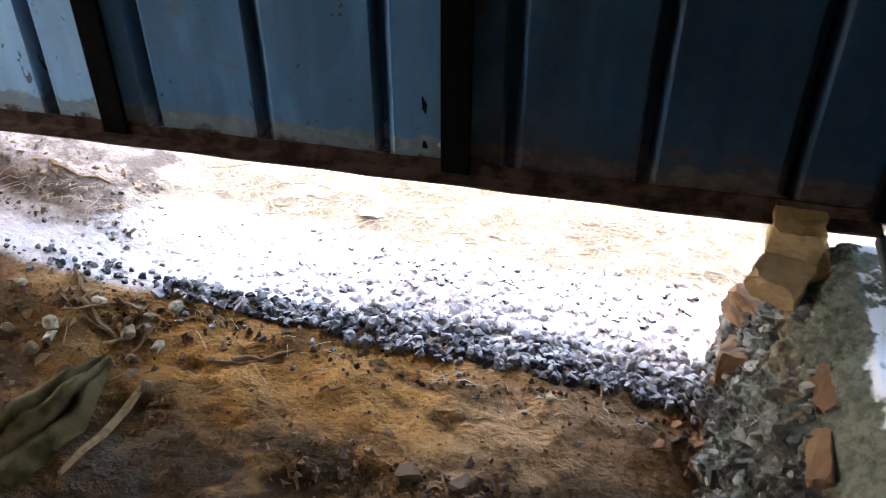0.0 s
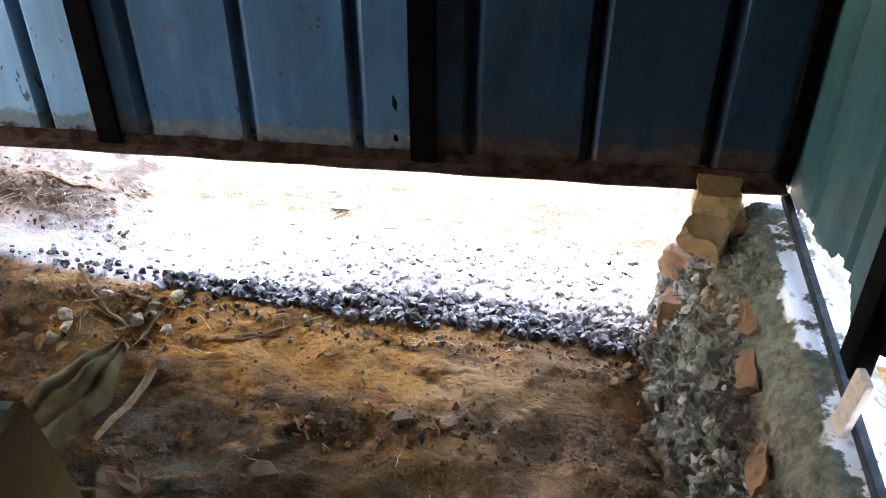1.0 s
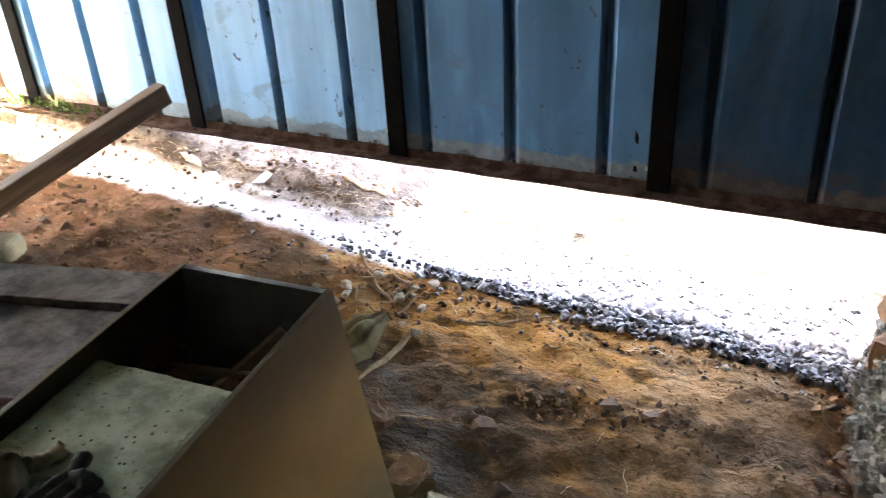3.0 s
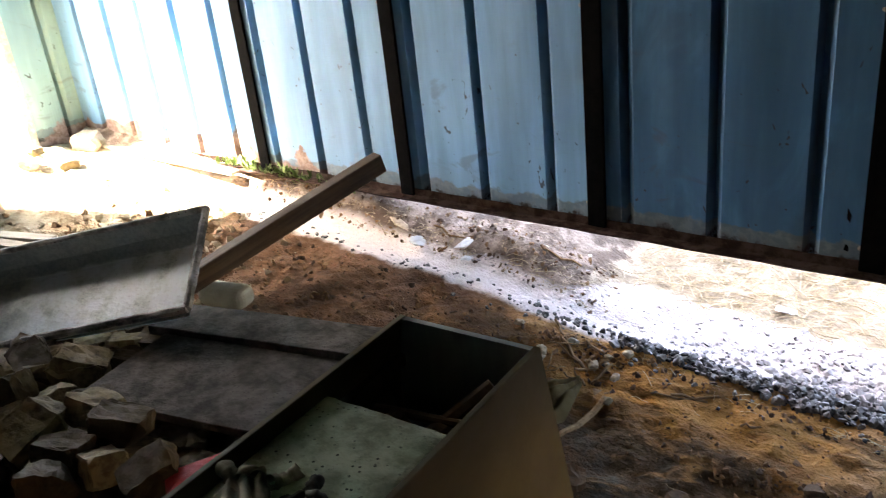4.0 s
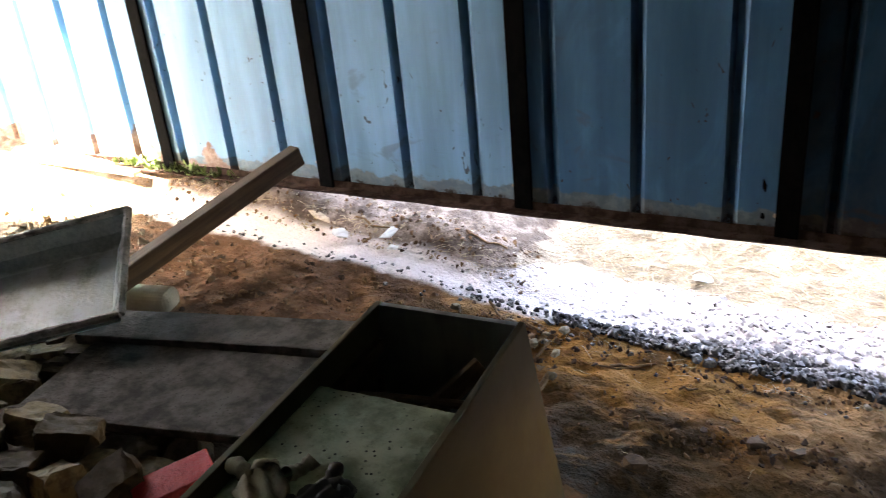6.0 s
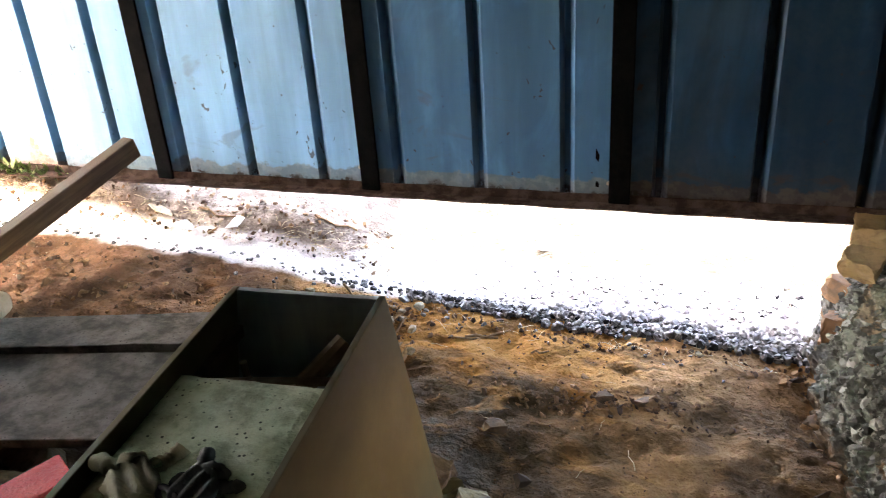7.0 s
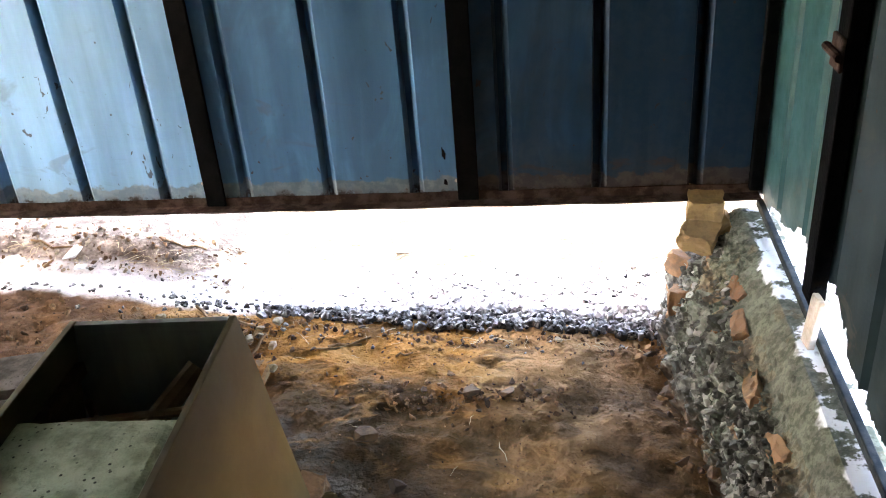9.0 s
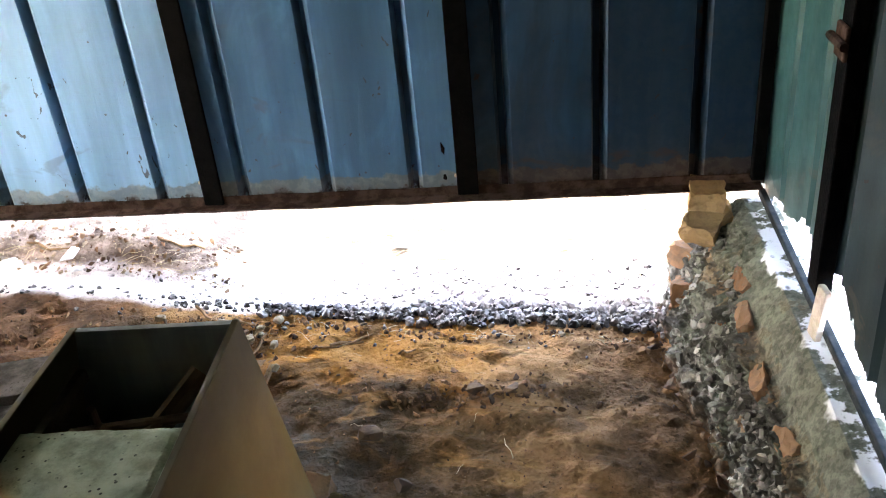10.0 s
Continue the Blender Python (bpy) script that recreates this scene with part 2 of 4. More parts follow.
def footing_material():
    """Lime mortar with brick showing through."""
    k = Mat("broken_mortar", 0.92, spec=0.2)
    mid, fine, z = k.noise(16, 5, 0.65), k.noise(70, 4, 0.7), k.math("ADD", k.axis(2), 0.044)
    c = k.mix(k.step(mid, 0.36, 0.62), (0.050, 0.048, 0.040), (0.205, 0.196, 0.168))
    seam = k.math("MULTIPLY", k.step(k.math("ADD", z, k.math("MULTIPLY", k.noise(5, 3), 0.06)), 0.205, 0.222), k.step(k.math("ADD", z, k.math("MULTIPLY", k.noise(5, 3), 0.06)), 0.270, 0.250))
    brick = k.math("MULTIPLY", k.step(k.math("ADD", k.noise(9, 3, 0.55, dist=0.5), k.math("MULTIPLY", seam, 0.15)), 0.615, 0.645), k.step(k.noise(40, 3), 0.35, 0.45))
    c = k.mix(k.math("MULTIPLY", brick, 0.85), c, k.mix(k.step(fine, 0.4, 0.6), (0.18, 0.105, 0.056), (0.255, 0.165, 0.092)))
    c = k.mix(k.math("MULTIPLY", k.step(k.noise(3.5, 3), 0.5, 0.65), 0.35), c, (0.17, 0.21, 0.14))
    plaster = k.step(k.math("ADD", z, k.math("ADD", k.math("MULTIPLY", k.noise(6, 4, 0.6), 0.08), k.math("MULTIPLY", k.axis(1), -0.03))), 0.250, 0.268)
    c = k.mix(k.math("MULTIPLY", plaster, 0.7), c, k.mix(k.step(fine, 0.40, 0.6), (0.070, 0.084, 0.056), (0.168, 0.182, 0.132)))
    # dark blotches colour in the shade of cavities between the lumps
    c = k.mix(k.math("MULTIPLY", k.step(k.noise(30, 4, 0.6), 0.47, 0.57), k.math("SUBTRACT", 0.8, k.math("MULTIPLY", plaster, 0.5))), c, (0.035, 0.031, 0.025))
    c = k.mix(k.math("MULTIPLY", k.step(fine, 0.55, 0.68), 0.35), c, (0.05, 0.045, 0.036))
    soil = k.step(k.math("ADD", z, k.math("MULTIPLY", mid, 0.07)), 0.075, 0.04)
    c = k.mix(k.math("MULTIPLY", soil, 0.75), c, (0.11, 0.07, 0.042))
    ledge = k.math("ADD", k.axis(0), k.math("MULTIPLY", k.math("SUBTRACT", k.noise(8, 4, 0.65), 0.5), 0.11))
    white = k.math("MULTIPLY", k.math("MULTIPLY", k.step(ledge, 0.858, 0.868), k.step(z, 0.255, 0.27)), k.step(k.noise(8, 5, 0.7), 0.47, 0.52))
    c = k.mix(white, c, (0.78, 0.79, 0.80))
    pits = k.math("MAXIMUM", k.step(k.cells(34, k.scaled(1.0, 0.6, 1.0)), 0.12, 0.28), k.step(k.noise(13, 3), 0.56, 0.46))
    # plaster pits are darkened in colour too, as their shade
    c = k.mix(k.math("MULTIPLY", k.math("MULTIPLY", k.math("SUBTRACT", 1.0, pits), plaster), 0.75), c, (0.030, 0.030, 0.022))
    k.bump(mid, 0.4, 0.012)
    k.bump(pits, 0.5, 0.006)
    k.bump(fine, 0.3, 0.003)
    return k.done(c)


SOIL = soil_material()
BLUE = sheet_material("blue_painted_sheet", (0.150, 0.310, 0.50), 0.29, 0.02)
# blue tones drop sheet by sheet rightwards: light falloff put into the paint
SMUDGED_SHADED = sheet_material("smudged_shaded_blue_sheet", (0.052, 0.154, 0.292), 0.29, 0.02, 0.28)
MUDDY_SHADED = sheet_material("mud_smeared_shaded_blue_sheet", (0.012, 0.046, 0.092), 0.29, 0.02, 0.51)
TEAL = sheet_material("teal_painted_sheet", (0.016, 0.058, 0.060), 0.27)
# same teal for the near side-wall sheets, their shade put into the colour
SHADED_TEAL = sheet_material("shaded_teal_sheet", (0.007, 0.017, 0.016), 0.26, 0.0, 0.3, 0.3)
PALE = sheet_material("pale_green_sheet", (0.19, 0.30, 0.29), 0.27)
RUST = rust_material("rusty_steel", (0.024, 0.014, 0.011), (0.060, 0.041, 0.034))
BLACK = rust_material("black_painted_steel", (0.002, 0.0025, 0.003), (0.0045, 0.0045, 0.0048), 0.9)
GRAVEL = stone_material("blue_grey_gravel", ((0.026, 0.024, 0.023), (0.20, 0.18, 0.168), (0.016, 0.014, 0.013)), 0.62)
GRAVEL1 = stone_material("blue_grey_gravel_stone", ((0.026, 0.024, 0.023), (0.20, 0.18, 0.168), (0.016, 0.014, 0.013)), 0.6, True)
PEBBLE = stone_material("pale_pebble", ((0.24, 0.185, 0.115), (0.42, 0.36, 0.27), (0.14, 0.10, 0.06)), 0, True)
CLOD = stone_material("soil_clod", ((0.085, 0.048, 0.028), (0.26, 0.145, 0.068), (0.05, 0.032, 0.02)))
DARKCLOD = stone_material("damp_clod", ((0.060, 0.038, 0.024), (0.13, 0.075, 0.038), (0.035, 0.024, 0.016)), 0, True, 30)
CHIP = stone_material("brick_chip", ((0.30, 0.19, 0.11), (0.52, 0.42, 0.30), (0.17, 0.11, 0.07)))
BRICK = stone_material("old_brick", ((0.062, 0.046, 0.023), (0.235, 0.190, 0.105), (0.034, 0.026, 0.015)), 0.08, True, 35)
YELLOW_BRICK = stone_material("ochre_brick", ((0.27, 0.175, 0.075), (0.33, 0.225, 0.11), (0.16, 0.10, 0.05)), 0, True, 35)
CREAM_BRICK = stone_material("cream_brick", ((0.40, 0.32, 0.22), (0.48, 0.40, 0.29), (0.28, 0.21, 0.14)), 0, True, 35)
RED = cement_material("red_paint", (0.46, 0.022, 0.018), (0.56, 0.045, 0.035), (0.24, 0.02, 0.018), 0.6)
MORTAR = footing_material()
MLUMP = stone_material("mortar_lump", ((0.045, 0.044, 0.037), (0.20, 0.192, 0.165), (0.05, 0.047, 0.04)), 0, True, 40)
BLUMP = stone_material("brick_lump", ((0.165, 0.085, 0.040), (0.24, 0.142, 0.075), (0.11, 0.078, 0.05)), 0, True, 40)
CRUMB = stone_material("mortar_crumb", ((0.060, 0.058, 0.048), (0.27, 0.262, 0.225), (0.05, 0.047, 0.04)), 0, False, 40)
SLAB = cement_material("concrete_slab", (0.19, 0.225, 0.14), (0.46, 0.51, 0.345), (0.045, 0.05, 0.035), 0.85, 1.0)
TRAY = cement_material("cement_coated_tray", (0.54, 0.66, 0.74), (0.70, 0.83, 0.90), (0.12, 0.15, 0.15), 0.24, 0.3, 1.0)
RIM = cement_material("crusted_rim", (0.12, 0.13, 0.125), (0.40, 0.42, 0.42), (0.03, 0.03, 0.03), 0.9, 1.0)
PLY = wood_material("varnished_plywood", (0.076, 0.063, 0.028), (0.118, 0.098, 0.045), (14, 2, 1.5), 0.65)
PLYIN = wood_material("grey_board", (0.24, 0.27, 0.275), (0.33, 0.36, 0.35), (14, 2, 2))
PLANK = cement_material("cement_stained_plank", (0.050, 0.043, 0.036), (0.135, 0.118, 0.102), (0.018, 0.016, 0.014), 0.92, 0.6, 0.1)
TIMBER = wood_material("old_timber", (0.048, 0.034, 0.023), (0.095, 0.069, 0.046), (2, 40, 40))
PALEWOOD = wood_material("weathered_wood", (0.42, 0.36, 0.28), (0.56, 0.50, 0.42), (2, 40, 40))
ROOT = wood_material("tool_handle", (0.105, 0.072, 0.043), (0.175, 0.125, 0.078), (2, 20, 20))
STRAW = stone_material("dry_straw", ((0.48, 0.38, 0.23), (0.64, 0.54, 0.38), (0.38, 0.28, 0.16)))
TWIG = stone_material("dry_twig", ((0.18, 0.105, 0.045), (0.30, 0.185, 0.09), (0.11, 0.065, 0.03)), 0, True)
LEAF = stone_material("green_leaf", ((0.09, 0.15, 0.04), (0.20, 0.28, 0.10), (0.10, 0.10, 0.04)), 0, False, 50, 0.6)
CLOTH = stone_material("khaki_sacking", ((0.165, 0.118, 0.045), (0.235, 0.180, 0.080), (0.075, 0.052, 0.022)), 0, True, 18)
GLOVE = stone_material("dusty_glove", ((0.27, 0.245, 0.165), (0.35, 0.32, 0.22), (0.12, 0.105, 0.07)), 0, True, 30)
DGLOVE = stone_material("grey_glove", ((0.075, 0.075, 0.068), (0.10, 0.10, 0.09), (0.05, 0.05, 0.045)), 0, True, 30)
PLASTIC = stone_material("dusty_plastic", ((0.36, 0.34, 0.27), (0.40, 0.38, 0.30), (0.24, 0.22, 0.17)), 0, True, 20, 0.5)
CREAM = stone_material("cream_foam", ((0.50, 0.47, 0.37), (0.56, 0.53, 0.42), (0.40, 0.36, 0.27)), 0, True, 20)
PAPER = stone_material("paper_sack", ((0.42, 0.29, 0.20), (0.46, 0.32, 0.22), (0.28, 0.18, 0.12)), 0, True, 14)
INK = Mat("faded_print", 0.8).done((0.20, 0.12, 0.09))
WHITE = stone_material("white_scrap", ((0.62, 0.62, 0.60), (0.74, 0.74, 0.72), (0.45, 0.43, 0.40)), 0, True, 30)
# roof and out-of-view walls coloured dark to hold down bounced light
ROOFM = rust_material("roof_sheet", (0.028, 0.024, 0.021), (0.05, 0.042, 0.034))
DULL = rust_material("dark_dull_sheet", (0.020, 0.026, 0.030), (0.040, 0.044, 0.044))


# ---- building helpers ----
def mesh_of(bm, name):
    me = bpy.data.meshes.new(name)
    bm.normal_update()
    bm.to_mesh(me)
    bm.free()
    return me


def part(name, bm, material, parent=None, label="", smooth=False):
    me = bm if isinstance(bm, bpy.types.Mesh) else mesh_of(bm, name)
    if material and not me.materials:
        me.materials.append(material)
    if smooth:
        me.shade_smooth()
    ob = new(name, me)
    if parent:
        ob.parent = parent
    return tagged(ob, label)


def thing(name, label, category, m=None, group="", kind=""):
    ob = tagged(new(name), label, category, group, kind)
    if m is not None:
        ob.matrix_world = m
    return ob


def solid(name, bm, material, label, category, m=None, group="", kind="", smooth=False):
    ob = tagged(part(name, bm, material, None, "", smooth), label, category, group, kind)
    if m is not None:
        ob.matrix_world = m
    return ob


def block(x0, x1, y0, y1, z0, z1, bevel=0.0, bm=None):
    bm = bm or bmesh.new()
    vs = bmesh.ops.create_cube(bm, size=1)["verts"]
    for v in vs:
        v.co = Vector((x0 if v.co.x < 0 else x1, y0 if v.co.y < 0 else y1, z0 if v.co.z < 0 else z1))
    if bevel:
        es = list({e for v in vs for e in v.link_edges})
        bmesh.ops.bevel(bm, geom=es, offset=bevel, segments=1, affect="EDGES")
    return bm


def rounded(x0, x1, y0, y1, z0, z1, r):
    bm = block(x0, x1, y0, y1, z0, z1)
    bmesh.ops.bevel(bm, geom=list(bm.edges), offset=r, segments=4, profile=0.5, affect="EDGES")
    return bm


def hull(points):
    bm = bmesh.new()
    for p in points:
        bm.verts.new(p)
    r = bmesh.ops.convex_hull(bm, input=bm.verts)
    bmesh.ops.delete(bm, geom=[g for g in r["geom_interior"] if isinstance(g, bmesh.types.BMVert)], context="VERTS")
    return bm


def chunk(rng, sx, sy, sz, n=11):
    """An angular lump inside the given half sizes."""
    pts = []
    for _ in range(n):
        v = Vector((rng.gauss(0, 1), rng.gauss(0, 1), rng.gauss(0, 1))).normalized()
        s = 1.0 + 0.25 * rng.random()
        pts.append((max(-1, min(1, v.x * s)) * sx, max(-1, min(1, v.y * s)) * sy, max(-1, min(1, v.z * s)) * sz))
    return hull(pts)


def half_brick(rng, length, w=0.108, h=0.072):
    """A brick broken across: one straight end, one ragged end, knocked corners."""
    pts = []
    for y in (-1, 1):
        for z in (-1, 1):
            k = 0.006 + 0.012 * rng.random()
            pts += [(-length / 2 + k, y * w / 2, z * h / 2), (-length / 2, y * (w / 2 - k), z * h / 2), (-length / 2, y * w / 2, z * (h / 2 - k))]
    for _ in range(7):
        pts.append((length / 2 * rng.uniform(0.45, 1.05), w / 2 * rng.uniform(-1, 1), h / 2 * rng.uniform(-1, 1)))
    for y in (-1, 1):
        for z in (-1, 1):
            pts.append((length / 2 * rng.uniform(0.2, 0.75), y * w / 2 * rng.uniform(0.85, 1), z * h / 2))
    return roughened(hull(pts), rng, 0.0065, 3)


def roughened(bm, rng, amount, cuts=2):
    """Breaks up the flat faces of a lump."""
    bmesh.ops.triangulate(bm, faces=bm.faces)
    bmesh.ops.subdivide_edges(bm, edges=list(bm.edges), cuts=cuts, use_grid_fill=True)
    shift = Vector((rng.uniform(0, 9), rng.uniform(0, 9), rng.uniform(0, 9)))
    for v in bm.verts:
        v.co += noise.noise_vector(v.co * 38 + shift) * amount + noise.noise_vector(v.co * 90 + shift) * amount * 0.5
    return bm


def tube(points, radii, sides=7, bm=None, cap=True):
    """A round bar through points."""
    bm = bm or bmesh.new()
    rings = []
    for i, p in enumerate(points):
        p = Vector(p)
        a, b = Vector(points[max(0, i - 1)]), Vector(points[min(len(points) - 1, i + 1)])
        d = (b - a).normalized()
        u = d.orthogonal().normalized() if not rings else (u - d * u.dot(d)).normalized()
        w = d.cross(u)
        r = radii[i] if isinstance(radii, (list, tuple)) else radii
        rings.append([bm.verts.new(p + (u * math.cos(6.2832 * k / sides) + w * math.sin(6.2832 * k / sides)) * r) for k in range(sides)])
    for r0, r1 in zip(rings, rings[1:]):
        for k in range(sides):
            bm.faces.new((r0[k], r0[(k + 1) % sides], r1[(k + 1) % sides], r1[k]))
    if cap:
        bm.faces.new(rings[0][::-1])
        bm.faces.new(rings[-1])
    return bm


def lattice(x, y, seed):
    """Smooth value noise on a plan, 0 to 1."""
    xi, yi = np.floor(x).astype(np.int64), np.floor(y).astype(np.int64)
    fx, fy = x - xi, y - yi
    fx, fy = fx * fx * (3 - 2 * fx), fy * fy * (3 - 2 * fy)

    def h(a, b):
        n = (a * 374761393 + b * 668265263 + seed * 974634777) & 0x7FFFFFFF
        n = ((n ^ (n >> 13)) * 1274126177) & 0x7FFFFFFF
        return ((n ^ (n >> 16)) & 0xFFFF) / 65535.0
    return (h(xi, yi) * (1 - fx) + h(xi + 1, yi) * fx) * (1 - fy) + (h(xi, yi + 1) * (1 - fx) + h(xi + 1, yi + 1) * fx) * fy


def fbm(x, y, scale, seed, octaves=4):
    total, amp, norm = 0, 1.0, 0
    for o in range(octaves):
        total = total + amp * lattice(x * scale * 2 ** o, y * scale * 2 ** o, seed + o)
        norm += amp
        amp *= 0.5
    return total / norm - 0.5


def ease(v, lo, hi):
    t = np.clip((v - lo) / (hi - lo), 0, 1)
    return t * t * (3 - 2 * t)


def ground_height(x, y):
    x, y = np.asarray(x, float), np.asarray(y, float)
    base = -0.02 - 0.03 * np.clip(x, -4.0, 1.2) + 0.065 * ease(-x, 0.35, 1.0) + 0.07 * ease(-x, 1.5, 2.8)
    base = base + 0.05 * ease(y, 0.1, 0.7) * ease(x, -0.7, -0.4)
    berm = (0.095 - 0.03 * np.clip(x, -4.0, 1.2) + 0.07 * ease(-x, 1.1, 1.7) - base) * ease(y, -0.17, 0.05) * ease(-x, 0.55, 0.9)
    drain = -0.018 * np.exp(-((y + 0.10) / 0.07) ** 2) * ease(-x, -0.9, -0.3)
    heap = -0.045 * np.exp(-((x - 0.70 - 0.07 * ease(-y, 0.35, 0.75)) / 0.055) ** 2) * ease(-y, 0.25, 0.4)
    near = 1 - ease(np.hypot(x + 1, y + 1), 4.0, 9.0)
    calm = 1 - 0.6 * np.exp(-((y + 0.10) / 0.12) ** 2)
    z = base + berm + drain + heap
    z = z + near * calm * (0.055 * fbm(x, y, 3.0, 3) + 0.040 * fbm(x, y, 9.0, 11) + 0.032 * np.abs(fbm(x, y, 22.0, 21, 3)))
    rough = ease(-x, 0.7, 1.2) + np.exp(-((y + 0.56) / 0.09) ** 2) * ease(x, -0.4, -0.1) * ease(-x, -0.4, -0.2) + ease(x, 0.55, 0.7)
    return z + near * calm * np.clip(rough, 0, 1) * 0.03 * np.abs(fbm(x, y, 30.0, 31, 3))


def gz(x, y):
    return float(ground_height(x, y))


def scattered(name, variants, rows, material, parent=None, label="", kind="stuff"):
    """One mesh of many small lumps: rows of (variant, matrix)."""
    vs, fs, off = [], [], 0
    for i, m in rows:
        me = variants[i]
        co = np.empty(len(me.vertices) * 3)
        me.vertices.foreach_get("co", co)
        r = np.array(m.to_3x3())
        vs.append(co.reshape(-1, 3) @ r.T + np.array(m.translation))
        fs += [[v + off for v in p.vertices] for p in me.polygons]
        off += len(me.vertices)
    me = bpy.data.meshes.new(name)
    me.from_pydata(np.concatenate(vs).tolist(), [], fs)
    return tagged(part(name, me, material, parent), label, kind=kind)


def turned(rng):
    return Euler((rng.uniform(0, 6.28), rng.uniform(0, 6.28), rng.uniform(0, 6.28))).to_matrix().to_4x4()


# ---- ground ----
def build_ground():
    fine_x, fine_y = np.arange(-3.7, 1.15, 0.0165), np.arange(-2.2, 0.95, 0.0165)
    xs = np.concatenate([[-2000, -500, -150, -50, -20, -11, -7.5, -5.6, -4.6, -4.1], fine_x, [1.4, 1.9, 2.8, 4.5, 8, 15, 40, 150, 500, 2000]])
    ys = np.concatenate([[-2000, -500, -150, -50, -20, -10, -6, -4.2, -3.2, -2.6], fine_y, [1.2, 1.7, 2.6, 4.5, 8, 15, 40, 150, 500, 2000]])
    gx, gy = np.meshgrid(xs, ys)
    co = np.stack([gx, gy, ground_height(gx, gy)], -1).reshape(-1, 3)
    nx = len(xs)
    a = (np.arange(len(ys) - 1)[:, None] * nx + np.arange(nx - 1)[None]).reshape(-1)
    me = bpy.data.meshes.new("ground")
    me.from_pydata(co.tolist(), [], np.stack([a, a + 1, a + nx + 1, a + nx], -1).tolist())
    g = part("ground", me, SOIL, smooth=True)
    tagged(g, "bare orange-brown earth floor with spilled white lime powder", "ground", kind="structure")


build_ground()

# ---- sheet walls ----
PITCH, POSTS = 0.2505, (-3.56, -2.83, -2.095, -1.345, -0.610, 0.130)


def rail_z(x):
    return 0.236 + 0.019 * (float(np.clip(x, -4.0, 1.0)) - 0.1)


def sheet(length0, length1, top, foot, ribs, seed, ragged=0.004, step=0.012):
    """One trapezoidal sheet in its own plane (u along, v up); channels go to +depth. foot(u) is the lower edge."""
    rng = random.Random(seed)
    us = [(length0, 0.0), (length1, 0.0)]
    for r in ribs:
        us += [(r - 0.0185, 0.0), (r - 0.017, 0.006), (r - 0.014, 0.048), (r + 0.003, 0.046), (r + 0.008, 0.015), (r + 0.023, 0.0)]
    us = sorted(p for p in us if length0 <= p[0] <= length1)
    cols = []
    for (u0, d0), (u1, d1) in zip(us, us[1:]):
        n = max(1, int((u1 - u0) / step)) if ragged > 0.005 else max(1, int((u1 - u0) / 0.03))
        cols += [(u0 + (u1 - u0) * k / n, d0 + (d1 - d0) * k / n) for k in range(n)]
    cols.append(us[-1])
    bm = bmesh.new()
    rows = []
    for u, d in cols:
        low = foot(u) + min(ragged, 0.004) * (rng.random() - 0.3) * 2
        zs = [low, low + 0.02, low + 0.06, 0.6, 1.2, top]
        rows.append([bm.verts.new((u, d + 0.0012 * math.sin(u * 37 + z * 9), z)) for z in zs])
    for a, b in zip(rows, rows[1:]):
        for k in range(5):
            bm.faces.new((a[k], b[k], b[k + 1], a[k + 1]))
    front = list(bm.faces)
    back = bmesh.ops.duplicate(bm, geom=front)
    for v in (g for g in back["geom"] if isinstance(g, bmesh.types.BMVert)):
        v.co.y += 0.0015
    bmesh.ops.reverse_faces(bm, faces=[g for g in back["geom"] if isinstance(g, bmesh.types.BMFace)])
    return bm


def wall_back():
    wall = thing("wall_back", "blue painted trapezoidal steel sheet wall, foot peeled and rusty", "wall", kind="structure")
    edges = [-3.45] + [p + 0.01 for p in POSTS[1:]] + [0.937]
    ribs = [PITCH * k - 0.017 for k in range(-14, 5)]
    for n, (a, b) in enumerate(zip(edges, edges[1:])):
        own = [r for r in ribs if a + 0.026 < r < b - 0.026]
        bm = sheet(a, b, 2.3, lambda u: rail_z(u) + 0.012, own, n)
        ob = part("sheet", bm, MUDDY_SHADED if b > 0.5 else SMUDGED_SHADED if b > 0 else BLUE, wall, "mud-smeared blue sheet, coloured darker for shade" if b > 0.5 else "")
        ob.location.y = 0.003 * (n % 2)
    for x in POSTS[2:]:
        bm = block(x - 0.028, x + 0.030, -0.014, -0.003, max(rail_z(x) + 0.0265, 0.19), 2.3, 0.002)
        part("post", bm, BLACK, wall, "black painted steel post")
        for z in (0.32, 0.88, 1.5):
            part("screw", tube([(x - 0.03, -0.003, z), (x - 0.03, -0.009, z)], 0.005, 8), PALEWOOD, wall, "pale screw head")
    part("post", block(0.872, 0.904, -0.030, -0.004, 0.29, 2.3, 0.003), BLACK, wall, "black corner post")
    # rusty base angle, in two lengths
    for a, b in ((-3.45, -1.35), (-1.346, 0.90)):
        n = 24
        bm = bmesh.new()
        prof = ((-0.046, 0.020), (-0.046, 0.025), (-0.007, 0.026), (-0.007, 0.050), (-0.003, 0.050), (-0.003, 0.020))
        rings = []
        for k in range(n + 1):
            x = a + (b - a) * k / n
            rings.append([bm.verts.new((x, y, rail_z(x) + z + 0.0015 * math.sin(k * 2.1))) for y, z in prof])
        for r0, r1 in zip(rings, rings[1:]):
            for k in range(6):
                bm.faces.new((r0[k], r0[(k + 1) % 6], r1[(k + 1) % 6], r1[k]))
        bm.faces.new(rings[0])
        bm.faces.new(rings[-1][::-1])
        bmesh.ops.recalc_face_normals(bm, faces=bm.faces)
        part("base_rail", bm, RUST, wall, "rusty steel base angle")
    # torn edge of the sheet lap beside a post
    rng = random.Random(5)
